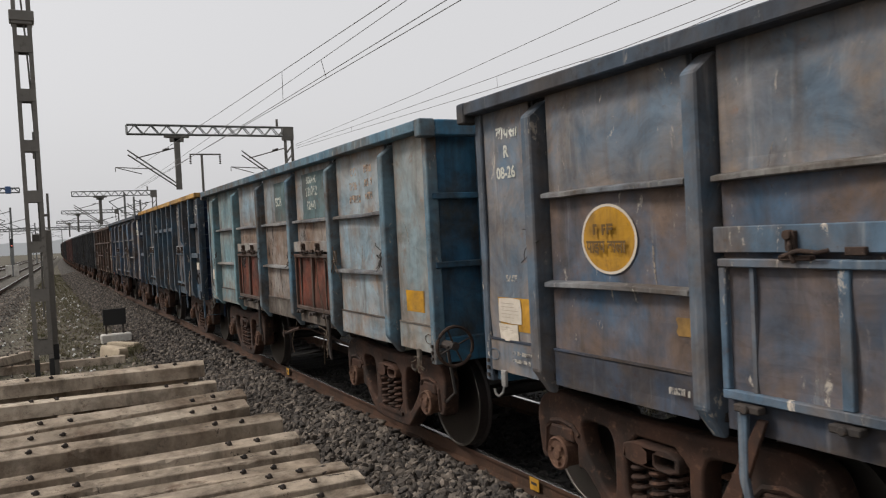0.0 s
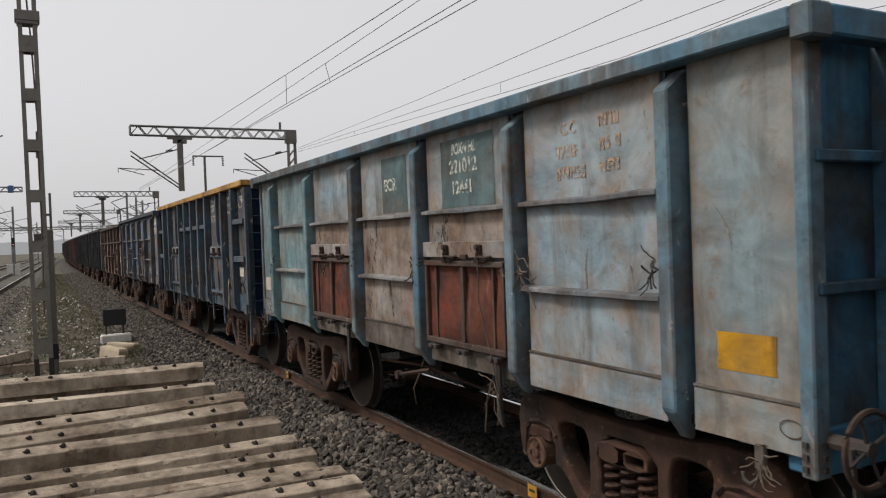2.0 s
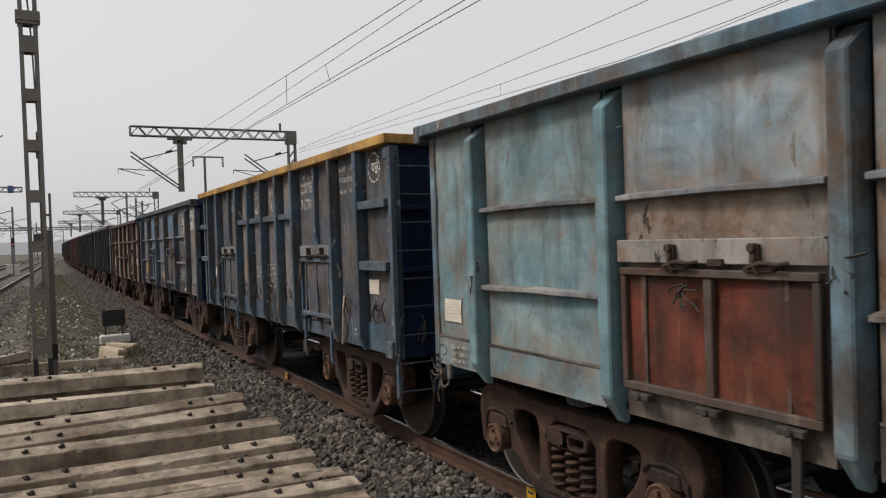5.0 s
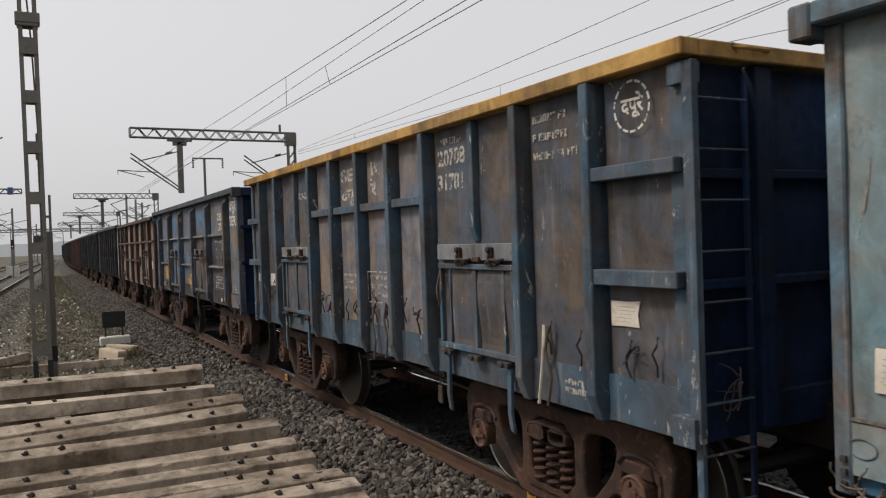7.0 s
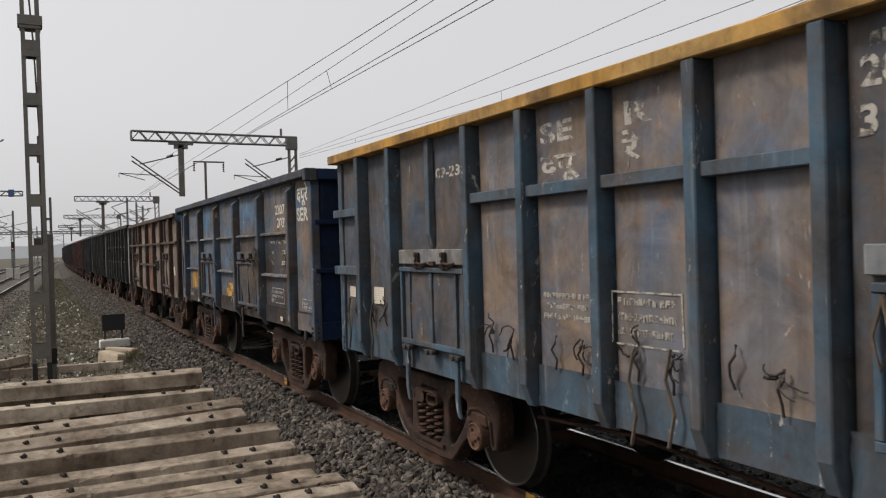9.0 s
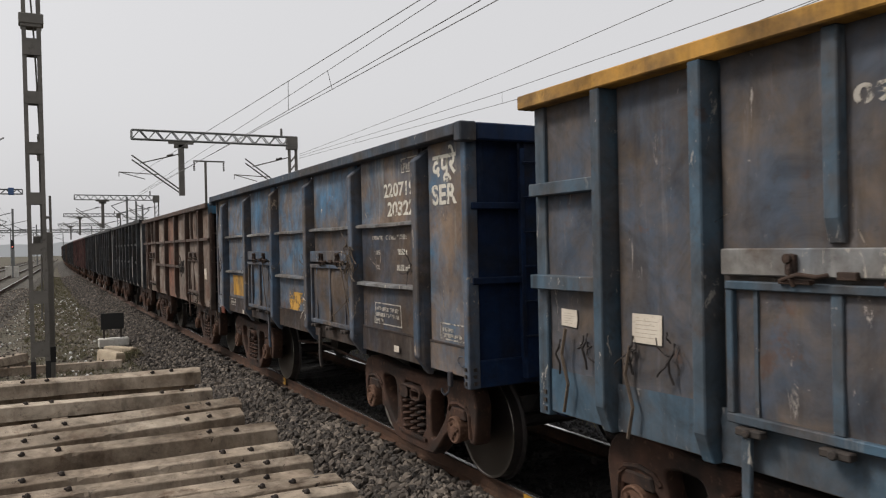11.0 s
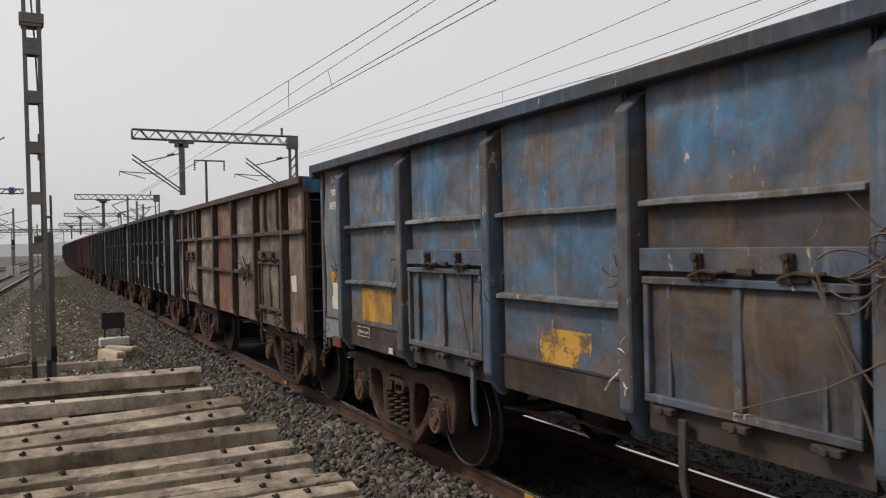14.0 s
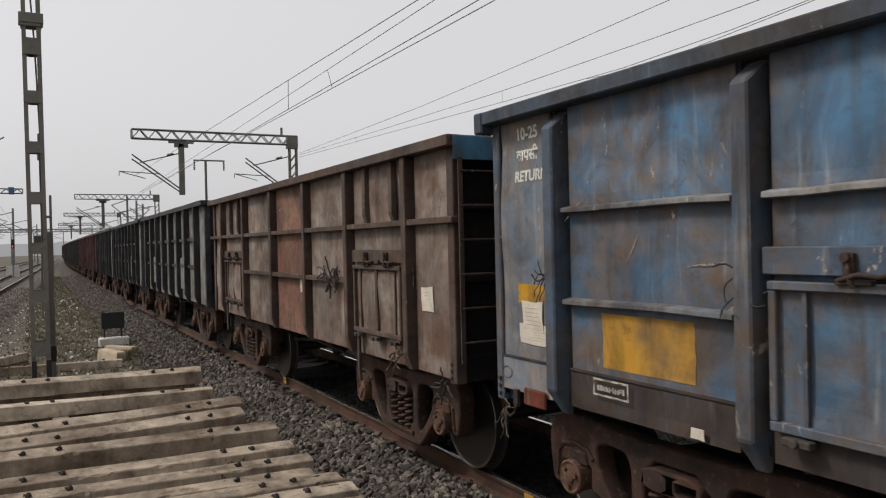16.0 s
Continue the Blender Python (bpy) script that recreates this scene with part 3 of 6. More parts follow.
# the layer on which the rows rest
for x, y, z, swing, tilt, ln in PILE[2:]:
    pile_sleeper(x - 0.06, y + 0.16, z - 0.19, swing, 0, False)
pile_sleeper(-0.03, 20.76, -0.285, 55.7, 0, False)
rp = random.Random(5)
# two lines of bearers under the rows, and a bottom layer on the ground
for x in (0.25, 1.85):
    for y in (4.6, 7.4, 10.2):
        pile_sleeper(x, y, 0.09, 0, 0, False).matrix_world = pose(x, y, 0.09, 0, 0, -90)
y = 4.7
while y < 12.6:
    pile_sleeper(2.18 + rp.uniform(-0.15, 0.05), y, -0.23, rp.uniform(-2, 2), 0, False)
    y += 0.36

# small black board on a whitewashed footing, and broken concrete beside it
by = 24.0
board = thing("marker_board", Geo().box(1.82, 2.43, by, by + 0.04, 0.03, 0.49), BLACK, "small black marker board on a whitewashed stone footing", "marker board", bevel=0.006)
part("footing", Geo().box(1.74, 2.55, by - 0.14, by + 0.16, -0.48, -0.22), WHITEWASH, board, "whitewashed stone footing", 0.03)
for x in (1.87, 2.32):
    part("post", Geo().box(x, x + 0.05, by, by + 0.035, -0.24, 0.06), IRON, board)
for x, y, sx, sy, h, rz, lab in ((1.78, 20.8, 0.13, 0.50, 0.27, 22, "sandy broken concrete block on the ground"), (2.14, 22.2, 0.15, 0.46, 0.20, 44, "pale chunk of broken concrete on the ground")):
    blk = thing("concrete_block", Geo().loft([[(-sx * f, -sy * f, z), (sx * f, -sy * f * 0.9, z), (sx * f * 0.95, sy * f, z), (-sx * f, sy * f * 0.92, z)] for f, z in ((1.0, -0.02), (1.0, h * 0.8), (0.92, h))]), SANDSTONE, lab, "concrete block", bevel=0.008)
    blk.matrix_world = pose(x, y, -0.48, 2, 4, rz)


# ---- the wagons ----
HALF = 1.58                      # half the width over the rim


# added slot beside each post, standing in for the shaded strip there
SHADE_GROOVE = 0.108                   # from the middle of a post to the edge of the sheet beside it
SKIN = {}                        # panels of each wagon's near side, for what is painted or pasted on them


def dent(y, z, y0, y1, z0, z1, seed, bulge):
    rs = Vector((seed * 3.7, seed * 1.3, 0))
    e = min((y - y0) / (y1 - y0), (y1 - y) / (y1 - y0), (z - z0) / (z1 - z0), (z1 - z) / (z1 - z0))
    return (bulge * 2.2 * noise.noise(Vector((y * 1.4, z * 1.6, 0)) + rs) + 0.3 * bulge * noise.noise(Vector((y * 6, z * 6, 3)) + rs)) * max(0.0, min(1, e * 7))


def hug(w, me, flat=-1.45 - 0.022):
    """Lays a mesh drawn on the plane x = flat onto the dented near side of wagon w."""
    for v in me.vertices:
        for y0, y1, z0, z1, x, seed, bulge in SKIN.get(w.name, ()):
            if y0 <= v.co.y <= y1 and z0 <= v.co.z <= z1:
                v.co.x += -(x + dent(v.co.y, v.co.z, y0, y1, z0, z1, seed, bulge)) - 0.004 - flat
                break
    return me


def patch(name, w, y0, y1, z0, z1, mat, label="", lift=0.0):
    """A painted rectangle on the near side."""
    n, m = 14, 8
    g = Geo()
    rag = random.Random(int(y0 * 100))
    g.loft([[(-1.472 - lift, y0 + (y1 - y0) * i / n + (rag.uniform(-0.008, 0.008) if i in (0, n) else 0), z0 + (z1 - z0) * j / m) for j in range(m + 1)] for i in range(n + 1)], closed=False, caps=False)
    me = g.mesh(name, mat)
    return part(name, hug(w, me), mat, w, label)


def sheet(y0, y1, z0, z1, x, sign, seed, bulge=0.012, nx=9, nz=11):
    """One side panel of thin steel, a little dented, with its thickness."""
    g = Geo()
    outer, inner = [], []
    for i in range(nx + 1):
        for j in range(nz + 1):
            u, w = i / nx, j / nz
            y, z = y0 + (y1 - y0) * u, z0 + (z1 - z0) * w
            d = dent(y, z, y0, y1, z0, z1, seed, bulge)
            outer.append((sign * (x + d), y, z))
    n = nz + 1
    fs = [(i * n + j, i * n + j + 1, (i + 1) * n + j + 1, (i + 1) * n + j) for i in range(nx) for j in range(nz)]
    g.add(outer, fs)
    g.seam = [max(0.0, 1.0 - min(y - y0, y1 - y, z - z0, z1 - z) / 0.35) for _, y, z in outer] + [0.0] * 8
    g.box(sign * (x - 0.03), sign * (x - 0.045), y0, y1, z0, z1)
    return g


def lay_text(body, size, y, z, x, mat, parent, name="lettering", stretch=1.0, label=""):
    """Letters on the near side of a wagon: right edge towards the near end; y, z give the lower left corner."""
    cu = bpy.data.curves.new("letters", "FONT")
    cu.body, cu.size, cu.extrude, cu.resolution_u, cu.offset = body, size, 0.0, 3, 0.028 * size
    ob = bpy.data.objects.new("letters", cu)
    scene.collection.objects.link(ob)
    bpy.context.view_layer.update()
    me = bpy.data.meshes.new_from_object(ob.evaluated_get(bpy.context.evaluated_depsgraph_get()))
    bpy.data.objects.remove(ob)
    me.materials.clear()
    me.materials.append(mat)
    me.transform(Matrix(((0, 0, -1, x), (-stretch, 0, 0, y), (0, 1, 0, z), (0, 0, 0, 1))))
    return part(name, hug(parent, me), None, parent, label)


def bars(rows, y, z, x, mat, parent, name="faded_writing", h=0.03, pitch=0.06, seed=0, border=None):
    """Writing that cannot be read: broken bars. rows: lengths in metres, from the far edge y towards the near end."""
    rb = random.Random(seed)
    g = Geo()
    for i, length in enumerate(rows):
        u = 0.0
        while u < length:
            w = min(rb.uniform(0.45, 0.9) * h, length - u)
            zz = z - i * pitch - rb.uniform(0, 0.12) * h
            t = 0.24 * h
            g.box(x - 0.002, x + 0.001, y - u - t, y - u, zz - h, zz)
            if rb.random() < 0.75:
                g.box(x - 0.002, x + 0.001, y - u - w, y - u - t, zz - t, zz)
            if rb.random() < 0.6:
                g.box(x - 0.002, x + 0.001, y - u - w, y - u - t, zz - h * 0.6, zz - h * 0.6 + t)
            if rb.random() < 0.6:
                g.box(x - 0.002, x + 0.001, y - u - w, y - u - w + t, zz - h, zz - t)
            u += w + 0.22 * h + (0.5 * h if rb.random() < 0.14 else 0)
    if border:
        L, H = border
        for a in ((y + 0.03, y + 0.042, z + 0.03 - H, z + 0.03), (y - L, y - L + 0.012, z + 0.03 - H, z + 0.03), (y - L, y + 0.042, z + 0.03, z + 0.042), (y - L, y + 0.042, z + 0.018 - H, z + 0.03 - H)):
            g.box(x - 0.002, x + 0.001, *a)
    ob = tagged(part(name, g, mat, parent), kind="stuff")
    hug(parent, ob.data)
    return ob


def paper(y, z, w, h, x, parent, seed=0, torn=True):
    """A pasted paper label with torn edges; y, z is its far lower corner."""
    rb = random.Random(seed)
    pts = []
    for a, b in ((0, 0), (0.5, 0), (1, 0), (1, 0.5), (1, 1), (0.5, 1), (0, 1), (0, 0.5)):
        j = 0.05 if torn else 0.01
        pts.append((y - w * (a + rb.uniform(-j, j)), z + h * (b + rb.uniform(-j, j))))
    p = part("paper_label", Geo().prism_x(pts, x - 0.004, x), PAPER, parent, "weathered printed paper label")
    hug(parent, p.data)
    g = Geo()
    for i in range(5):
        g.box(x - 0.0055, x - 0.0042, y - w * rb.uniform(0.7, 0.9), y - w * 0.12, z + h * (0.2 + 0.14 * i), z + h * (0.222 + 0.14 * i))
    hug(parent, part("print", g, INK, p).data)
    return p


def rope(pts, r, mat, parent, name="rope", label=""):
    return part(name, Geo().tube(pts, r, 5), mat, parent, label)


def tangle(y, z, x, parent, mat, seed, n=8, size=0.12, r=0.006):
    """A knot of loose wire or cord hanging from the side."""
    rb = random.Random(seed)
    g = Geo()
    for i in range(n):
        pts, p = [], Vector((x, y + rb.uniform(-0.03, 0.03), z + rb.uniform(-0.05, 0.05)))
        h, curl, step = rb.uniform(-2.7, -0.4) if rb.random() < 0.75 else rb.uniform(0.3, 2.8), rb.uniform(-0.45, 0.45), size * rb.uniform(0.12, 0.3)
        for k in range(7):
            pts.append(p.copy())
            h += curl + rb.uniform(-0.25, 0.25)
            p += Vector((rb.uniform(-0.02, 0.01), math.cos(h) * step, math.sin(h) * step - 0.01 * k * size))
            p.x = min(max(p.x, x - 0.05), x)
        g.tube(pts, r * rb.uniform(0.5, 1.0), 4)
    return tagged(part("wire_tie", g, mat, parent), "tangle of old binding wire", kind="stuff")


def coil(parent, y, x):
    g = Geo()
    g.helix(x, y, 0.275, 0.615, 0.062, 0.019, 5)
    return part("coil_spring", g, BOGIE, parent)


def wheelset(parent, y):
    g = Geo()
    for s in (-1, 1):
        prof = [(s * 0.775, 0.06), (s * 0.775, 0.46), (s * 0.80, 0.53), (s * 0.815, 0.525), (s * 0.83, 0.5), (s * 0.915, 0.494), (s * 0.92, 0.43), (s * 0.88, 0.40), (s * 0.865, 0.20), (s * 0.92, 0.12), (s * 0.92, 0.06)]
        g.turn_x(prof)
    g.cyl_x(0, 0, 0.075, -1.2, 1.2, 12)
    ws = part("wheelset", g, WHEEL, parent, "solid steel wheelset with dull rust")
    for poly in ws.data.polygons:
        poly.use_smooth = False
    ws.location = (0, y, 0.5)
    for s in (-1, 1):
        part("rim_edge", Geo().turn_x([(s * 0.9205, 0.472), (s * 0.923, 0.476), (s * 0.923, 0.492), (s * 0.9205, 0.494)]), BRIGHT_RIM, ws, "worn bright edge of the tread")
    for s in (-1, 1):
        c = Geo()
        c.turn_x([(s * 1.04, 0.115), (s * 1.235, 0.115), (s * 1.24, 0.128), (s * 1.275, 0.128), (s * 1.285, 0.115), (s * 1.272, 0.095), (s * 1.272, 0.05), (s * 1.29, 0.042), (s * 1.295, 0.02)], n=20)
        for a in range(3):
            t = a * 2 * math.pi / 3
            c.cyl_x(0.072 * math.cos(t), 0.072 * math.sin(t), 0.02, s * 1.265, s * 1.297, 6)
        part("bearing_cap", c, CAP, ws, "rusty axle end cap with three bolts")
    return ws


BRIGHT_RIM = plain("worn_rim_steel", (0.26, 0.235, 0.21), 0.33, 0.95)


def rounded(pts, times=2):
    """Cuts the corners of a closed outline."""
    for _ in range(times):
        pts = [q for a, b in zip(pts, pts[1:] + pts[:1]) for q in ((0.8 * a[0] + 0.2 * b[0], 0.8 * a[1] + 0.2 * b[1]), (0.2 * a[0] + 0.8 * b[0], 0.2 * a[1] + 0.8 * b[1]))]
    return pts


def casting(name, outline, holes, x, half, bevel, mat):
    """A cast plate in the y-z plane with openings through it and rounded edges, its middle at x."""
    cu = bpy.data.curves.new(name, "CURVE")
    cu.dimensions, cu.fill_mode, cu.extrude, cu.bevel_depth, cu.bevel_resolution, cu.offset = "2D", "BOTH", half - bevel, bevel, 1, -bevel
    for loop in [outline] + holes:
        sp = cu.splines.new("POLY")
        sp.points.add(len(loop) - 1)
        for p, (a, b) in zip(sp.points, loop):
            p.co = (a, b, 0, 1)
        sp.use_cyclic_u = True
    ob = bpy.data.objects.new(name, cu)
    scene.collection.objects.link(ob)
    bpy.context.view_layer.update()
    me = bpy.data.meshes.new_from_object(ob.evaluated_get(bpy.context.evaluated_depsgraph_get()))
    bpy.data.objects.remove(ob)
    me.materials.clear()
    me.materials.append(mat)
    me.transform(Matrix(((0, 0, 1, x), (1, 0, 0, 0), (0, 1, 0, 0), (0, 0, 0, 1))))
    return me


HALF_FRAME = [(0.0, 0.90), (0.45, 0.905), (0.85, 0.955), (1.12, 0.96), (1.27, 0.90), (1.335, 0.76), (1.315, 0.56), (1.285, 0.40), (1.165, 0.40), (1.165, 0.63), (0.835, 0.63), (0.835, 0.41), (0.74, 0.41), (0.52, 0.19), (0.42, 0.12), (0.0, 0.12)]
FRAME_LINE = rounded(HALF_FRAME[1:-1] + [(-a, b) for a, b in HALF_FRAME[-2:0:-1]], 1)
WINDOW = rounded([(-0.29, 0.26), (0.29, 0.26), (0.29, 0.79), (-0.29, 0.79)], 1)
SIDE_HOLE = [(0.41, 0.29), (0.50, 0.31), (0.73, 0.56), (0.78, 0.76), (0.66, 0.80), (0.41, 0.78)]
SIDE_MES, BOLSTER_MES = {}, {}


def side_frame(parent, yc, s, fine=True):
    """Cast side frame of a three-piece bogie, at local y of its middle, on side s (-1 near)."""
    if s not in SIDE_MES:
        holes = [WINDOW, rounded(SIDE_HOLE), rounded([(-a, b) for a, b in SIDE_HOLE])]
        SIDE_MES[s] = casting("bogie_side_frame", FRAME_LINE, holes, s * 1.13, 0.085, 0.022, BOGIE)
        pockets = [rounded([(m * 0.04, 0.645), (m * 0.22, 0.645), (m * 0.22, 0.74), (m * 0.04, 0.74)], 1) for m in (-1, 1)]
        BOLSTER_MES[s] = casting("bolster_end", rounded([(-0.27, 0.62), (0.27, 0.62), (0.25, 0.775), (-0.25, 0.775)], 1), pockets, s * 1.19, 0.075, 0.012, BOGIE)
    sf = part("bogie_side_frame", SIDE_MES[s], None, parent, "rusty cast steel bogie side frame")
    sf.location = (0, yc, 0)
    part("bolster_end", BOLSTER_MES[s], None, sf)
    part("spring_plank", Geo().box(min(s * 1.02, s * 1.24), max(s * 1.02, s * 1.24), -0.32, 0.32, 0.235, 0.268), BOGIE, sf)
    for m in (-1, 1):
        a = Geo().prism_x([(m * 0.85, 0.60), (m * 1.15, 0.60), (m * 1.13, 0.70), (m * 0.87, 0.70)], s * 1.02, s * 1.235)
        part("axle_adapter", a, BOGIE, sf, "", 0.012 if fine else 0.0)
    if fine:
        # lip round the pedestals and along the foot of the casting
        for m in (-1, 1):
            lip = Geo().tube([(s * 1.215, m * a, b) for a, b in ((0.80, 0.66), (0.86, 0.72), (1.0, 0.745), (1.14, 0.72), (1.20, 0.66), (1.22, 0.46))], 0.022, 6)
            part("pedestal_lip", lip, BOGIE, sf)
        for dy in (-0.175, 0.0, 0.175):
            coil(sf, dy, s * 1.17)
        for dy in (-0.09, 0.09):
            coil(sf, dy, s * 1.04)
    return sf


def coupler(parent, y, d):
    """Centre buffer coupler and hose at an end; d points outward along y."""
    g = Geo()
    g.box(-0.10, 0.10, min(y, y + d * 0.42), max(y, y + d * 0.42), 0.98, 1.16)
    g.prism_x([(y + d * 0.40, 0.93), (y + d * 0.62, 0.93), (y + d * 0.62, 1.22), (y + d * 0.40, 1.22)], -0.17, 0.15)
    c = part("coupler", g, UNDER, parent, "knuckle coupler caked with grime", 0.02)
    part("brake_hose", Geo().tube([(-0.35, y + d * 0.05, 0.95), (-0.37, y + d * 0.2, 0.80), (-0.34, y + d * 0.33, 0.55), (-0.25, y + d * 0.42, 0.50), (-0.18, y + d * 0.46, 0.58)], 0.024, 6), UNDER, parent, "sagging rubber brake hose")
    return c


def running_gear(w, ys, L, fine=True):
    for yc in ys:
        for s in (-1, 1):
            side_frame(w, yc, s, fine and s == -1)
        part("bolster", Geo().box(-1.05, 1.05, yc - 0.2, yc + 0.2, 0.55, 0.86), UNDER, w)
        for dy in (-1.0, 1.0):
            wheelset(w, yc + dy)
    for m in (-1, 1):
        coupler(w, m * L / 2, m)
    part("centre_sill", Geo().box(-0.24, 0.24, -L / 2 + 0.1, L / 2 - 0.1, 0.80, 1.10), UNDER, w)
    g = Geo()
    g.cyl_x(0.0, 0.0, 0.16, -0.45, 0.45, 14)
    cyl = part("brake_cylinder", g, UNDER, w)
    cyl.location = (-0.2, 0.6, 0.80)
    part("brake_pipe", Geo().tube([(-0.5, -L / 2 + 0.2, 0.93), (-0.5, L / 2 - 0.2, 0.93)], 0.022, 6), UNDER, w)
    part("brake_rod", Geo().tube([(-0.9, -1.3, 0.72), (-0.9, 0.4, 0.80), (-0.9, 1.6, 0.72)], 0.018, 5), BOGIE, w)


def drop_door(w, y0, y1, x, mat, frame_mat, z0=1.28, z1=2.03, seed=0, lever=(0.12,), bar_mat=None, beam_mat=None):
    """Flap door on the near side between y0 < y1: framed sheet, hinge beam and hinges above, catches and lever below."""
    beam_mat, frame_mat = beam_mat or frame_mat, bar_mat or frame_mat
    hb = part("hinge_beam", Geo().box(x - 0.035, x + 0.02, y0 - 0.04, y1 + 0.04, 2.06, 2.20), beam_mat, w, "", 0.006)
    for f in (0.26, 0.45, 0.68):
        yy = y0 + (y1 - y0) * f
        h = Geo()
        if f == 0.45:
            h.box(x - 0.06, x - 0.03, yy - 0.05, yy + 0.05, 2.05, 2.09)
        else:
            h.box(x - 0.065, x - 0.035, yy - 0.028, yy + 0.028, 2.07, 2.17)
            h.cyl_x(yy + 0.005, 2.15, 0.026, x - 0.085, x - 0.035, 8)
            h.tube([(x - 0.06, yy, 2.15), (x - 0.085, yy - 0.015, 2.10), (x - 0.08, yy - 0.02, 2.05), (x - 0.07, yy - 0.03, 2.015)], 0.014, 6)
            h.box(x - 0.075, x - 0.035, yy - 0.12, yy + 0.06, 2.025, 2.05)
            h.tube([(x - 0.07, yy + 0.04, 2.045), (x - 0.095, yy - 0.07, 2.075), (x - 0.09, yy - 0.17, 2.065), (x - 0.06, yy - 0.21, 2.075)], 0.013, 6)
        part("hinge", h, HINGE, hb, "rusted door hinge", 0.004)
    d = part("side_door", sheet(y0 + 0.03, y1 - 0.03, z0 + 0.03, z1 - 0.03, -(x - 0.012), -1, seed + 2, 0.02), mat, w, "hinged flap door in the wagon side")
    fr = Geo()
    fr.box(x - 0.055, x, y0, y1, z1 - 0.045, z1)
    fr.box(x - 0.05, x, y0, y1, z0, z0 + 0.05)
    for yy in (y0, y1 - 0.045):
        fr.box(x - 0.048, x, yy, yy + 0.045, z0 + 0.05, z1 - 0.045)
    part("door_frame", fr, frame_mat, d, "", 0.006)
    part("door_bar", Geo().box(x - 0.04, x - 0.002, (y0 + y1) / 2 - 0.03, (y0 + y1) / 2 + 0.03, z0 + 0.05, z1 - 0.045), frame_mat, d, "", 0.005)
    for f in (0.14, 0.86):
        yy = y0 + (y1 - y0) * f
        part("door_rib", Geo().box(x - 0.03, x - 0.004, yy - 0.012, yy + 0.012, z0 + 0.05, z1 - 0.045), frame_mat, d)
    for f in (0.12, 0.5, 0.88):
        yy = y0 + (y1 - y0) * f
        part("catch", Geo().box(x - 0.08, x - 0.02, yy - 0.08, yy + 0.08, z0 - 0.05, z0 - 0.01).cyl_x(yy, z0 - 0.03, 0.025, x - 0.10, x - 0.02, 8), IRON, d, "rusted door catch", 0.006)
    for off in lever:
        yy = y1 - off
        part("catch_lever", Geo().prism_x([(yy - 0.03, z0 - 0.06), (yy + 0.03, z0 - 0.06), (yy + 0.035, 0.86), (yy + 0.0, 0.74), (yy - 0.05, 0.72), (yy - 0.02, 0.86)], x - 0.05, x - 0.02), IRON if mat in (SLATE_C, RED_DOOR) else frame_mat, d, "", 0.005)
    return d


def stanchion_geo(y, s, dx, w0=0.066, w1=0.058, top=3.17, cut=0.12, bottom=1.02, xs=None, z1=1.20):
    """Pressed hat-section post: y middle, s side, dx depth from the sheet at xs outward."""
    a, b = xs, xs + dx
    g = Geo()
    r0 = [(s * a, y - w0, top), (s * (a + 0.25 * dx), y - w1 * 1.05, top - 0.02), (s * (a + 0.25 * dx), y + w1 * 1.05, top - 0.02), (s * a, y + w0, top)]
    r1 = [(s * a, y - w0, top - cut), (s * b, y - w1, top - cut), (s * b, y + w1, top - cut), (s * a, y + w0, top - cut)]
    r2 = [(s * a, y - w0, z1), (s * b, y - w1, z1), (s * b, y + w1, z1), (s * a, y + w0, z1)]
    r3 = [(s * a, y - w0 * 0.7, bottom), (s * (a + 0.25 * dx), y - w1 * 0.7, bottom), (s * (a + 0.25 * dx), y + w1 * 0.7, bottom), (s * a, y + w0 * 0.7, bottom)]
    return g.loft([r0, r1, r2, r3])


def end_wall(w, L, m, mat, post_mat, ladder, zt, low=1.05):
    """End wall at m * L / 2 with posts, cross ribs, headstock and a ladder."""
    y = m * (L / 2 - 0.16)
    lo, hi = sorted((y, y - m * 0.04))
    e = part("end_wall", Geo().box(-HALF + 0.13, HALF - 0.13, lo, hi, low, zt - 0.09), mat, w, "blue end wall with ladder" if ladder else "")
    for x in (-0.95, 0.0, 0.95) if m > 0 else (-0.85, 0.1, 0.95):
        lo, hi = sorted((y, y + m * 0.11))
        part("end_post", Geo().box(x - 0.07, x + 0.07, lo, hi, low, zt - 0.10), mat, e, "", 0.01)
    for z in (1.9, 2.55):
        lo, hi = sorted((y, y + m * 0.07))
        part("end_rib", Geo().box(-HALF + 0.15, HALF - 0.15, lo, hi, z, z + 0.06), mat, e, "", 0.008)
    lo, hi = sorted((m * (L / 2 - 0.13), m * (L / 2 - 0.32)))
    hs = part("headstock", Geo().box(-HALF + 0.16, HALF - 0.16, lo, hi, 1.0, 1.24), mat, w, "", 0.012)
    for s in (-1, 1):
        for k in range(3):
            yy = m * (L / 2 - 0.115)
            zc = 1.05 + 0.06 * k
            part("bolt", Geo().box(s * 1.42 - 0.014, s * 1.42 + 0.014, min(yy, yy + m * 0.02), max(yy, yy + m * 0.02), zc - 0.014, zc + 0.014), IRON, hs)
            part("bolt", Geo().box(s * (HALF - 0.10) - 0.012, s * (HALF - 0.10) + 0.012, yy - m * 0.05 - 0.014, yy - m * 0.05 + 0.014, zc - 0.014, zc + 0.014), IRON, hs)
    return e


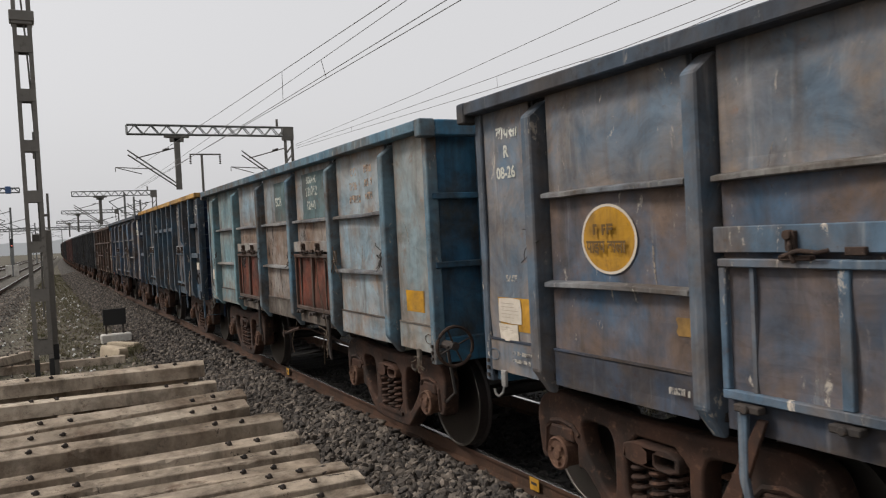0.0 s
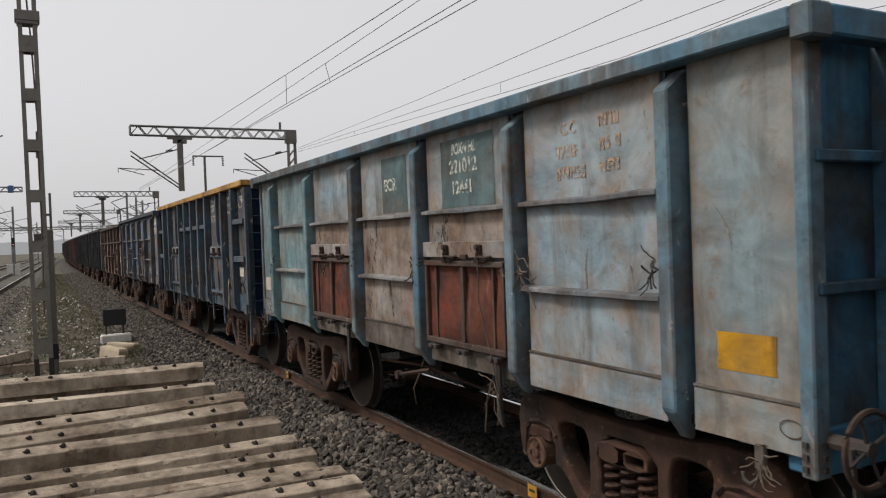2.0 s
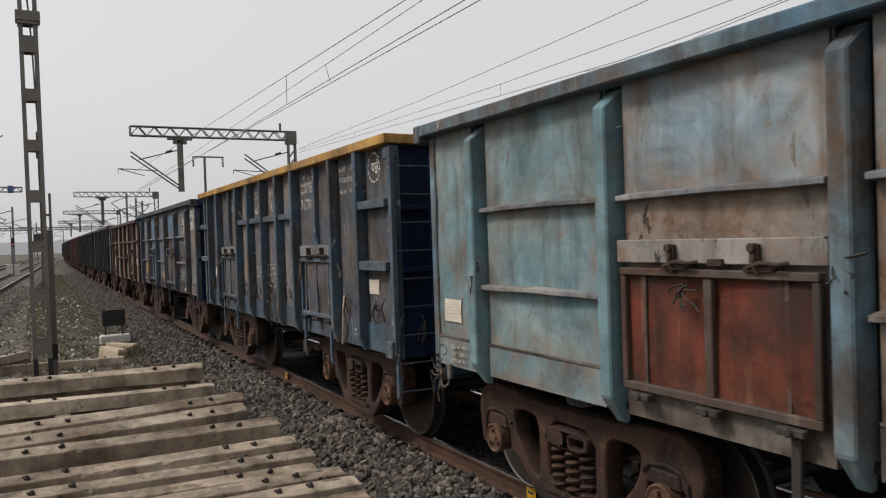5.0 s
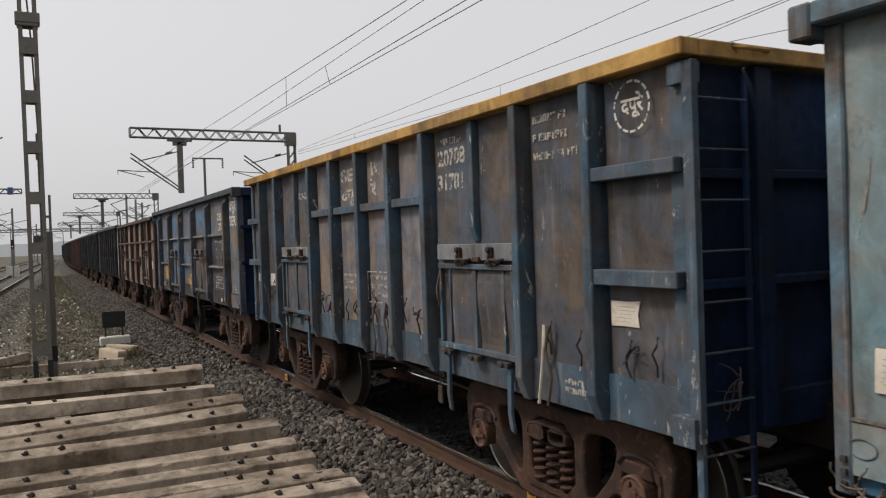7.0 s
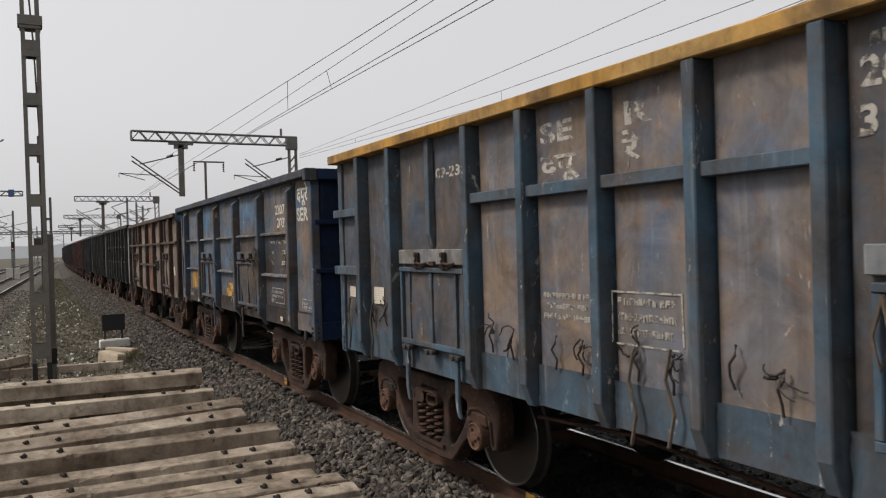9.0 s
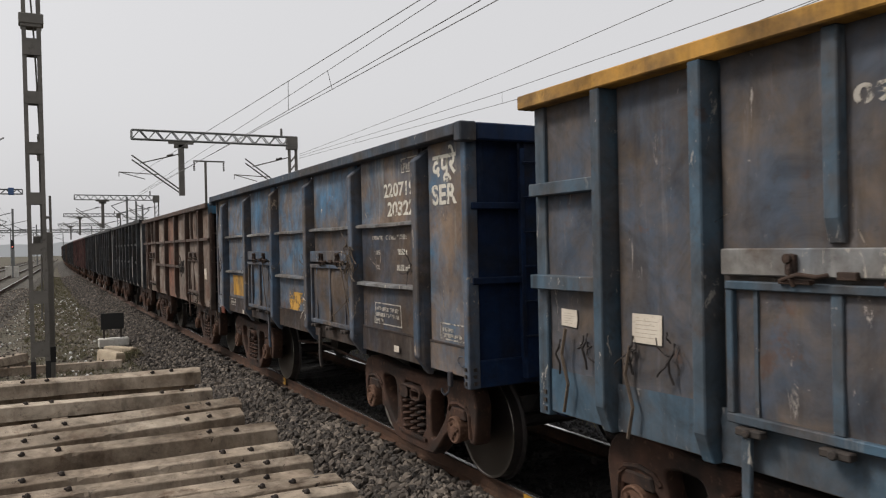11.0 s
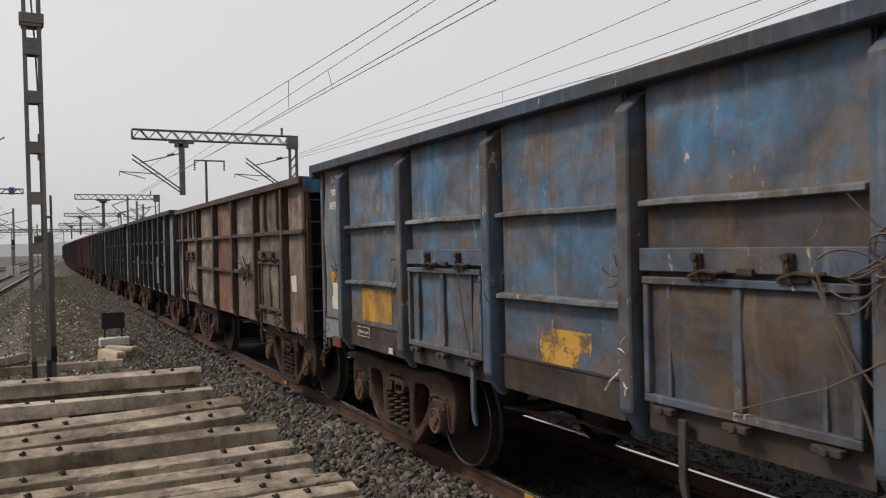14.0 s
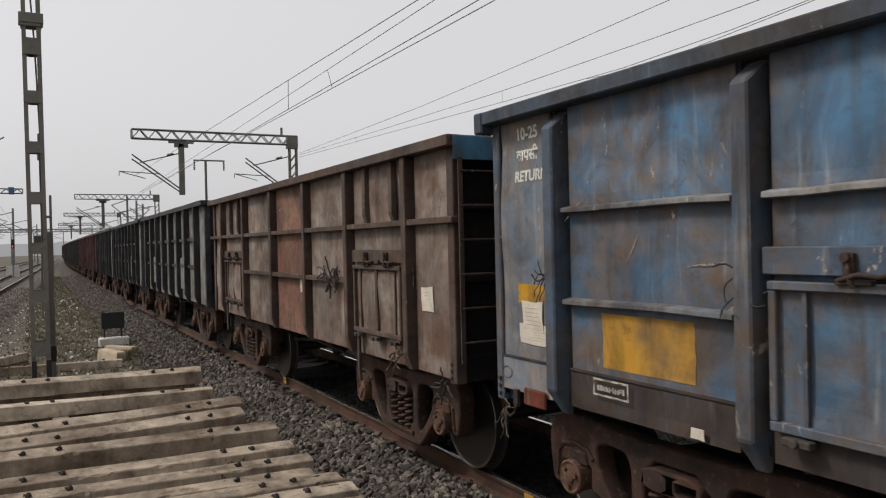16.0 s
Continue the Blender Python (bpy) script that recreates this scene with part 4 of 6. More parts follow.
def end_ladder(w, y, x0, x1, z0, z1, n, mat, d):
    g = Geo()
    for x in (x0, x1):
        g.box(x - 0.02, x + 0.02, y - 0.006, y + 0.006, z0, z1)
    ld = part("ladder", g, mat, w, "steel ladder on the end wall")
    for i in range(n):
        z = z0 + (z1 - z0) * (i + 0.6) / n
        part("rung", Geo().tube([(x0, y + d * 0.012, z), (x1, y + d * 0.012, z)], 0.011, 6), mat, ld)
    return ld


def hl_wagon(name, label, mats, L=10.2, zt=3.285, fine=True, lever=(0.12, 0.12), posts=(-4.14, -2.47, -0.82, 0.82, 2.47, 4.14), group="wagons of the goods train"):
    """High-sided open wagon with six pressed posts a side. mats: panel, rib, rim, end, door, or a function of the bay for panels."""
    panel, rib, rim, end, door, sill, low = mats
    w = tagged(new(name), label, "goods wagon", group)
    h = L / 2
    edges = [-h + 0.13, *posts, h - 0.13]
    xs = HALF - 0.13
    for s in (-1, 1):
        for i in range(7):
            a, b = edges[i] + (0.0 if i == 0 else SHADE_GROOVE), edges[i + 1] - (0.0 if i == 6 else SHADE_GROOVE)
            m = panel(i) if callable(panel) else panel
            if s == -1 or fine:
                zones = ((1.36, zt - 0.09, m),) if i in (0, 6) else ((1.36, 2.467, m if m is TEAL_END or (i == 1 and low is PALE_B_LOW) else low(i) if callable(low) else low), (2.467, zt - 0.09, m))
                for z0, z1, pm in zones:
                    sd = i + s * 3 + len(label) * 0.37 + z0
                    if s == -1:
                        SKIN.setdefault(w.name, []).append((a, b, z0, z1, xs, sd, 0.014))
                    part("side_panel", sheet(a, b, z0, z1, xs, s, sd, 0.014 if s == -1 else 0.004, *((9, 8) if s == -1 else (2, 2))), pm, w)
                part("side_sill", sheet(a, b, 1.10, 1.345, xs + 0.016, s, i * 2 + s + 40, 0.006, 6, 3), m if i in (0, 6) or m in (TEAL_END, PALE_B) and i in (1, 5) else sill, w)
                part("seam_strip", Geo().box(*sorted((s * xs, s * (xs + 0.024))), a, b, 1.352, 1.366), sill, w)
            if 1 <= i <= 5:
                zz = (2.467,) if i in (2, 4) else (2.467, 1.836)
                for z in zz:
                    g = Geo()
                    n = 6
                    rr = random.Random(i * 7 + int(z * 10) + len(label))
                    rings = []
                    for k in range(n + 1):
                        y = a - 0.01 + (b - a + 0.02) * k / n
                        dz = rr.uniform(-0.003, 0.003) + (0.003 * math.sin(k * 1.1 + i) if s == -1 else 0)
                        rings.append([(s * xs, y, z - 0.024 + dz), (s * (xs + 0.075), y, z - 0.020 + dz), (s * (xs + 0.075), y, z + 0.012 + dz), (s * xs, y, z + 0.026 + dz)])
                    part("stiffener", g.loft(rings), WORN_BAR, w, "", 0.004)
        for y in posts:
            part("stanchion", stanchion_geo(y, s, 0.17, xs=xs - 0.055), TEAL_END if rib is PALE_RIB and y > 2 else rib, w, "", 0.012 if s == -1 else 0.0)
            # dark back of the added groove, for the shade beside the post
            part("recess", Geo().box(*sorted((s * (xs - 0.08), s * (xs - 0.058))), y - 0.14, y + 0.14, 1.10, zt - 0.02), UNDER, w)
        lo, hi = sorted((s * (HALF - 0.16), s * HALF))
        part("top_rim", Geo().box(lo, hi, -h + 0.12, h - 0.12, zt - 0.105, zt), rim, w, "", 0.010)
        for m in (-1, 1):
            a, b = sorted((m * h, m * (h - 0.12)))
            part("rim_corner", Geo().box(lo - (0.003 if s < 0 else 0), hi + (0.003 if s > 0 else 0), a, b, zt - 0.165, zt + 0.003), rim, w, "", 0.012)
            a, b = sorted((m * (h - 0.11), m * (h - 0.20)))
            lo2, hi2 = sorted((s * (xs + 0.025), s * (xs - 0.09)))
            part("corner_post", Geo().box(lo2, hi2, a, b, 1.0, zt - 0.105), rib, w, "", 0.01)
            a, b = sorted((m * (h - 0.12), m * (h - 0.36)))
    for m in (-1, 1):
        a, b = sorted((m * h, m * (h - 0.13)))
        part("end_rim", Geo().box(-HALF + 0.16, HALF - 0.16, a, b, zt - 0.15, zt - 0.002), end if m < 0 else rim, w, "", 0.012)
        end_wall(w, L, m, end, rib, m < 0, zt)
    part("floor_plate", Geo().box(-HALF + 0.14, HALF - 0.14, -h + 0.22, h - 0.22, 1.12, 1.17), UNDER, w)
    if fine:
        for i, sd in ((2, 3), (4, 8)):
            drop_door(w, edges[i] + 0.13, edges[i + 1] - 0.13, -HALF + 0.10, door(i) if callable(door) else door, rib, seed=sd + len(label), lever=(lever[0 if i == 2 else 1],), bar_mat=RIB_D if door is RED_DOOR else None, beam_mat=PALE_B_LOW if door is RED_DOOR else None)
        for m in (-1, 1):
            hk = Geo()
            yy = m * (h - 0.42)
            hk.box(-HALF + 0.07, -HALF + 0.10, yy - 0.03, yy + 0.03, 0.99, 1.12)
            hk.tube([(-HALF + 0.08, yy, 1.0), (-HALF + 0.07, yy + 0.01, 0.94), (-HALF + 0.05, yy + 0.04, 0.91), (-HALF + 0.04, yy + 0.07, 0.93), (-HALF + 0.04, yy + 0.08, 0.97)], 0.013, 6)
            part("tow_hook", hk, WORN_BAR if sill is SILL_BLUE else sill, w, "", 0.006)
            rg = Geo()
            for z in (0.0,):
                rg.tube([(-xs - 0.02, yy + 0.17 * m + 0.07 * math.cos(t), 1.23 + 0.045 * math.sin(t)) for t in np.linspace(0, 2 * math.pi, 19)], 0.0035, 4)
            part("cast_ring", rg, rib, w)
    end_ladder(w, -h + 0.03, 0.05 - 1.0, 0.05 - 0.45, 1.25, 3.08, 6, end, -1)
    running_gear(w, (-h + 1.78, h - 1.78), L, fine)
    return w, xs, h


def rib_wagon(name, label, mats, L, zt, posts, shorts, hbars, doors, fine=True, rimh=0.10, post_d=0.12, post_w=0.052, bottom=1.03, group="wagons of the goods train", panel_of=None, levers=(0.12,)):
    """Open wagon with plain square posts. posts: (u, width), u from the near end; shorts: (u, z0); hbars: (u0, u1, z)."""
    panel, rib, rim, end, door = mats
    w = tagged(new(name), label, "goods wagon", group)
    h = L / 2
    xs = HALF - 0.13
    edges = [0.12] + [p for p in posts] + [L - 0.12]
    for s in (-1, 1):
        for i in range(len(edges) - 1):
            m = panel_of(i) if panel_of else panel
            a, b = edges[i] - h + (0.0 if i == 0 else 0.086), edges[i + 1] - h - (0.0 if i == len(edges) - 2 else 0.086)
            if s == -1 or fine:
                if s == -1:
                    SKIN.setdefault(w.name, []).append((a, b, bottom, zt - 0.05, xs, i * 1.7 - 1 + len(label), 0.012))
                part("side_panel", sheet(a, b, bottom, zt - 0.05, xs, s, i * 1.7 + s + len(label), 0.012 if s == -1 else 0.003, *((7, 11) if s == -1 and fine else (2, 3))), m, w)
        for u in posts:
            g = Geo()
            y = u - h
            g.loft([[(s * (xs - 0.055), y - post_w * 1.15, z), (s * (xs + d), y - post_w, z), (s * (xs + d), y + post_w, z), (s * (xs - 0.055), y + post_w * 1.15, z)] for z, d in ((bottom - 0.01, post_d * 0.45), (bottom + 0.16, post_d), (zt - rimh, post_d))])
            part("stanchion", g, rib, w, "", 0.008 if fine and s == -1 else 0.0)
            # dark strip behind the post's added slots, imitating shade
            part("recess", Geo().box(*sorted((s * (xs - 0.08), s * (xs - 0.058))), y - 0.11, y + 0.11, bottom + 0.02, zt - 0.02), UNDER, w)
        if s == -1:
            for u, z0 in shorts:
                y = u - h
                part("short_post", Geo().loft([[(s * xs, y - 0.05, z), (s * (xs + d), y - 0.04, z), (s * (xs + d), y + 0.04, z), (s * xs, y + 0.05, z)] for z, d in ((z0, 0.02), (z0 + 0.12, 0.06), (zt - rimh, 0.06))]), rib, w, "", 0.006 if fine else 0)
            for u0, u1, z, hh, dd in hbars:
                part("stiffener", Geo().box(*sorted((s * (xs - 0.002), s * (xs + dd))), u0 - h, u1 - h, z - hh / 2, z + hh / 2), rib, w, "", 0.006 if fine else 0)
            for n_, (u0, u1) in enumerate(doors):
                if fine:
                    drop_door(w, u0 - h, u1 - h, -xs - 0.02, door, rib, seed=11 + n_ + len(label), lever=levers, beam_mat=WORN_BAR if door is SLATE_DARK else None)
                else:
                    part("side_door", Geo().box(-xs - 0.04, -xs, u0 - h, u1 - h, 1.28, 2.03), door, w)
        lo, hi = sorted((s * (HALF - 0.15), s * (HALF - 0.005)))
        part("top_rim", Geo().box(lo, hi, -h, h, zt - rimh, zt), rim, w, "", 0.008 if fine else 0.0)
        for m in (-1, 1):
            a, b = sorted((m * (h - 0.08), m * (h - 0.20)))
            lo2, hi2 = sorted((s * (xs + 0.03), s * (xs - 0.08)))
            part("corner_post", Geo().box(lo2, hi2, a, b, 1.0, zt - rimh), rib, w, "", 0.008 if fine else 0)
    for m in (-1, 1):
        a, b = sorted((m * h, m * (h - 0.14)))
        part("end_rim", Geo().box(-HALF + 0.15, HALF - 0.15, a, b, zt - rimh, zt - 0.002), rim, w, "", 0.008)
        if fine or m < 0:
            end_wall(w, L, m, end, rib, m < 0, zt)
    part("floor_plate", Geo().box(-HALF + 0.14, HALF - 0.14, -h + 0.22, h - 0.22, 1.12, 1.17), UNDER, w)
    running_gear(w, (-h + 1.84, h - 1.84), L, fine)
    return w, xs, h


def scratches(w, seed, n, h, avoid=()):
    """Pale curved scrapes on the near side."""
    rb = random.Random(seed)
    for k in range(n):
        y, z = rb.uniform(-h + 0.3, h - 0.3), rb.uniform(1.45, 3.1)
        a = rb.choice((1.57, 1.45, 1.7, 1.2, 0.5, 2.4, -0.3))
        step, turn, wd = rb.uniform(0.015, 0.05), rb.uniform(-0.12, 0.12), rb.uniform(0.004, 0.013)
        left, right = [], []
        m = 9
        for i in range(m):
            f = wd * math.sin(math.pi * (i + 0.4) / m)
            nx_, nz_ = -math.sin(a), math.cos(a)
            left.append((-XS - 0.023, y + nx_ * f, z + nz_ * f))
            right.append((-XS - 0.023, y - nx_ * f, z - nz_ * f))
            y, z = y + math.cos(a) * step, z - abs(math.sin(a)) * step
            a += turn
        if z > 1.3:
            sc = part("scrape", Geo().loft([left, right], closed=False, caps=False), SCRATCH, w)
            hug(w, sc.data)


# wagon A: dusty blue, with a round yellow notice
wagon_a, XS, HL = hl_wagon("goods_wagon", "dusty dark blue open goods wagon with a round yellow notice", (BLUE_A, BLUE_A_RIB, RIM_DARK, SEA_BLUE, BLUE_A_LOW, SILL_BLUE, BLUE_A_LOW), posts=(-4.14, -2.47, -0.82, 0.87, 2.57, 4.14))
NEAR = -XS - 0.022               # just outside the near side panels
u = lambda a, h=5.1: a - h       # from the near end to the middle of a wagon
disc = Geo()
disc.prism_x([(u(8.50) + 0.245 * math.cos(k * math.pi / 18) * 1.02, 2.145 + 0.215 * math.sin(k * math.pi / 18)) for k in range(36)], NEAR - 0.005, NEAR - 0.001)
rnd_pl = part("round_notice", disc, YELLOW, wagon_a, "round yellow painted notice with a cream edge")
hug(wagon_a, rnd_pl.data)
ring = Geo()
ring.loft([[(NEAR - 0.0065, u(8.50) + r * 1.02 * math.cos(k * math.pi / 18), 2.145 + r * 0.877 * math.sin(k * math.pi / 18)) for k in range(37)] for r in (0.243, 0.263)], closed=False, caps=False)
hug(wagon_a, part("notice_edge", ring, PAPER, rnd_pl).data)
bars([0.20], u(8.62), 2.25, NEAR - 0.012, NOTICE_INK, rnd_pl, "notice_writing", 0.07, 0.075, 3)
lay_text("पाइप वाला", 0.115, u(8.70), 2.06, NEAR - 0.007, NOTICE_INK, rnd_pl, "notice_writing", 0.85)
lay_text("वापसी", 0.14, u(9.81), 2.95, NEAR, PALE_TXT, wagon_a, "return_lettering")
lay_text("R", 0.13, u(9.70), 2.80, NEAR, PALE_TXT, wagon_a, "return_lettering")
lay_text("08-26", 0.125, u(9.82), 2.64, NEAR, PALE_TXT, wagon_a, "return_date")
lay_text("BASE", 0.07, u(9.74), 1.83, NEAR, WHITE_FAINT, wagon_a, "base_lettering")
patch("yellow_square", wagon_a, u(9.44), u(9.86), 1.44, 1.70, YELLOW, "rubbed yellow paint square")
paper(u(9.85), 1.50, 0.30, 0.20, NEAR - 0.003, wagon_a, 1)
paper(u(9.87), 1.36, 0.26, 0.13, NEAR - 0.003, wagon_a, 2)
patch("yellow_square", wagon_a, u(7.79), u(7.92), 1.57, 1.68, OCHRE, "rubbed small yellow paint square")
bars([0.3, 0.24], u(9.65), 1.29, NEAR - 0.018, WHITE_FAINT, wagon_a, seed=5)
bars([0.16], u(7.98), 1.27, NEAR - 0.018, WHITE_FAINT, wagon_a, "paint_smear", 0.04, 0.06, 6)
tangle(u(9.33), 2.10, NEAR - 0.04, wagon_a, DARKROPE, 4, 6, 0.14)

part("door_stay", Geo().prism_x([(u(7.27), 1.20), (u(7.33), 1.20), (u(7.62), 0.66), (u(7.50), 0.62)], NEAR - 0.05, NEAR - 0.025), BOGIE, wagon_a, "rusty steel stay below the door", 0.006)

# wagon B: pale blue, red doors
def b_panel(i):
    return PALE_TEAL if i == 0 else TEAL_END if i >= 5 else PALE_B


wagon_b, _, _ = hl_wagon("goods_wagon", "faded pale blue open goods wagon with red oxide doors", (b_panel, PALE_RIB, PALE_RIB, SEA_BLUE, RED_DOOR, SILL_GREY, PALE_B_LOW), lever=(1.24, 1.24), posts=(-4.10, -2.45, -0.82, 0.82, 2.47, 4.14))
patch("yellow_square", wagon_b, u(0.34), u(0.72), 1.47, 1.68, YELLOW, "yellow painted square")
sg = patch("name_panel", wagon_b, u(2.98), u(3.90), 2.50, 3.10, TEAL_SIGN, "dark teal painted name panel")
lay_text("BOXN HL", 0.135, u(3.67), 2.96, NEAR - 0.006, STENCIL, wagon_b, "type_lettering", 0.72)
lay_text("221012", 0.165, u(3.72), 2.80, NEAR - 0.006, STENCIL, wagon_b, "wagon_number")
lay_text("12441", 0.155, u(3.70), 2.62, NEAR - 0.006, STENCIL, wagon_b, "wagon_number")
patch("name_panel", wagon_b, u(4.62), u(5.22), 2.51, 3.08, TEAL_SIGN, "dark teal painted railway panel")
lay_text("ECR", 0.17, u(5.15), 2.74, NEAR - 0.006, STENCIL, wagon_b, "railway_lettering")
lay_text("C.C", 0.12, u(2.10), 2.93, NEAR, PEACH, wagon_b, "load_lettering")
lay_text("TARE", 0.12, u(2.16), 2.77, NEAR, PEACH, wagon_b, "load_lettering", 0.9)
bars([0.30], u(2.15), 2.71, NEAR, PEACH, wagon_b, "faded_lettering", 0.085, 0.13, 8)
bars([0.2, 0.22, 0.2], u(1.68), 3.02, NEAR, PEACH, wagon_b, "faded_lettering", 0.08, 0.15, 9)
paper(u(9.88), 1.50, 0.30, 0.20, NEAR - 0.003, wagon_b, 3, False)
bars([0.3, 0.28, 0.24], u(9.75), 1.30, NEAR - 0.018, WHITE_FAINT, wagon_b, seed=12)
for a, z, sd in ((1.12, 2.02, 1), (2.55, 2.0, 2), (4.33, 2.05, 3), (5.95, 2.08, 4), (9.18, 2.0, 5), (4.35, 1.95, 8), (6.9, 1.95, 9)):
    tangle(u(a), z, NEAR - 0.06, wagon_b, ROPE if sd == 2 else DARKROPE, sd, 14 if sd == 2 else 7, 0.2 if sd == 2 else 0.12, 0.008)
tangle(u(0.42), 1.04, NEAR - 0.02, wagon_b, ROPE, 21, 12, 0.085, 0.006)
tangle(u(9.95), 1.02, NEAR - 0.02, wagon_b, ROPE, 22, 8, 0.13, 0.008)
rope([(NEAR - 0.10, u(3.1), 2.05), (NEAR - 0.11, u(3.08), 1.7), (NEAR - 0.09, u(2.95), 1.3), (NEAR - 0.06, u(2.9), 1.0)], 0.006, ROPE, wagon_b, "cord", "pale cord hanging over the door")
rope([(NEAR - 0.04, u(3.02), 1.08), (NEAR - 0.07, u(3.06), 0.93), (NEAR - 0.05, u(3.12), 0.76), (NEAR - 0.04, u(3.16), 0.62)], 0.007, ROPE, wagon_b, "cord", "frayed pale cord under the sill")
rope([(NEAR - 0.02, u(4.30), 1.08), (NEAR - 0.06, u(4.36), 0.90), (NEAR - 0.06, u(4.46), 0.78), (NEAR - 0.03, u(4.48), 0.62)], 0.007, ROPE, wagon_b, "cord", "frayed pale cord under the sill")
part("door_stay", Geo().tube([(NEAR - 0.03, u(4.15), 1.0), (NEAR - 0.04, u(4.5), 0.93), (NEAR - 0.04, u(4.84), 0.86)], 0.022, 6).cyl_x(u(4.84), 0.86, 0.045, NEAR - 0.07, NEAR - 0.02, 8), BOGIE, wagon_b, "rusty rod below the sill")
tangle(u(2.95), 1.02, NEAR - 0.06, wagon_b, ROPE, 23, 7, 0.14, 0.006)
hw = Geo()
hw.tube([(-HALF + 0.20 + 0.185 * math.cos(t), u(0) - 0.10, 1.19 + 0.18 * math.sin(t)) for t in np.linspace(0, 2 * math.pi, 33)], 0.016, 6)
bw = part("brake_wheel", hw, HINGE, wagon_b, "round hand brake wheel at the wagon end")
sp_ = Geo()
for k in range(4):
    t = 0.4 + k * math.pi / 2
    sp_.tube([(-HALF + 0.20, u(0) - 0.09, 1.19), (-HALF + 0.20 + 0.18 * math.cos(t), u(0) - 0.10, 1.19 + 0.17 * math.sin(t))], 0.009, 5)
sp_.loft([[(-HALF + 0.20 + 0.04 * math.cos(k * math.pi / 4), yy, 1.19 + 0.04 * math.sin(k * math.pi / 4)) for k in range(8)] for yy in (u(0) - 0.115, u(0) + 0.1)])
part("spoke", sp_, IRON, bw)
part("brake_shaft", Geo().tube([(-HALF + 0.15, u(0) - 0.04, 1.19), (-HALF + 0.22, u(0) - 0.03, 0.75), (-HALF + 0.3, u(0.3), 0.6)], 0.016, 6), IRON, wagon_b)

# wagon Y: slate blue, ochre rim
UY = 9.84 / 2
def y_panel(i):
    return SLATE_Y if 3 <= i <= 6 else SLATE_DARK


y_posts = [0.88, 1.73, 3.27, 4.06, 4.9, 5.75, 6.57, 8.13, 8.97]
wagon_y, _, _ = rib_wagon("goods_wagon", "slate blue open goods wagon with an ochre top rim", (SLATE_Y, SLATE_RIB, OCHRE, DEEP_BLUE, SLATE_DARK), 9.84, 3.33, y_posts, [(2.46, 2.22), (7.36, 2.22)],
                          [(0.10, 0.88, 2.63, 0.09, 0.105), (0.10, 0.88, 1.97, 0.10, 0.105), (3.25, 6.57, 2.62, 0.085, 0.085), (8.97, 9.74, 2.63, 0.09, 0.105), (8.97, 9.74, 1.97, 0.10, 0.105)], [(1.84, 3.06), (6.70, 7.98)], panel_of=y_panel, levers=(0.12, 1.12), post_w=0.045)
uy = lambda a: a - UY
for k in range(14):
    t0, t1 = k * math.pi / 7, k * math.pi / 7 + 0.33
    lg = Geo()
    lg.loft([[(NEAR, uy(0.52) + r * math.cos(t), 3.03 + r * 1.0 * math.sin(t)) for t in np.linspace(t0, t1, 4)] for r in (0.148, 0.163)], closed=False, caps=False)
    part("ring_dash", lg, WHITE, wagon_y)
lay_text("दपूरे", 0.13, uy(0.64), 3.0, NEAR, WHITE, wagon_y, "ring_lettering")
bars([0.40, 0.42, 0.52], uy(1.60), 3.13, NEAR, WHITE_FAINT, wagon_y, "faded_lettering", 0.055, 0.135, 14)
bars([0.40], uy(3.08), 3.15, NEAR, WHITE_FAINT, wagon_y, "faded_lettering", 0.06, 0.135, 19)
lay_text("20708", 0.195, uy(3.13), 2.91, NEAR, WHITE_FAINT, wagon_y, "wagon_number")
lay_text("31781", 0.195, uy(3.14), 2.69, NEAR, WHITE_FAINT, wagon_y, "wagon_number")
lay_text("09-23", 0.13, uy(7.28), 2.85, NEAR, WHITE_FAINT, wagon_y, "date_lettering", 1.6)
lay_text("SE", 0.20, uy(5.62), 2.96, NEAR, WHITE_FAINT, wagon_y, "railway_lettering", 2.0)
lay_text("दपू", 0.2, uy(5.6), 2.73, NEAR, WHITE_FAINT, wagon_y, "railway_lettering", 1.7)
lay_text("R", 0.20, uy(4.72), 2.97, NEAR, WHITE_FAINT, wagon_y, "railway_lettering", 2.0)
lay_text("रे", 0.2, uy(4.72), 2.75, NEAR, WHITE_FAINT, wagon_y, "railway_lettering", 1.7)
bars([0.5, 0.5, 0.48], uy(4.80), 1.88, NEAR, WHITE_FAINT, wagon_y, "boxed_writing", 0.045, 0.095, 15, (0.56, 0.32))
bars([0.55, 0.5, 0.55], uy(5.62), 1.88, NEAR, WHITE_FAINT, wagon_y, "faded_writing", 0.04, 0.075, 16)
bars([0.2, 0.3], uy(1.3), 1.24, NEAR, WHITE_FAINT, wagon_y, "faded_writing", 0.04, 0.06, 17)
paper(uy(0.78), 1.65, 0.25, 0.17, NEAR - 0.003, wagon_y, 5)
paper(uy(8.76), 1.62, 0.25, 0.18, NEAR - 0.003, wagon_y, 6, False)
paper(uy(9.5), 1.66, 0.17, 0.12, NEAR - 0.003, wagon_y, 8)
rw = random.Random(12)
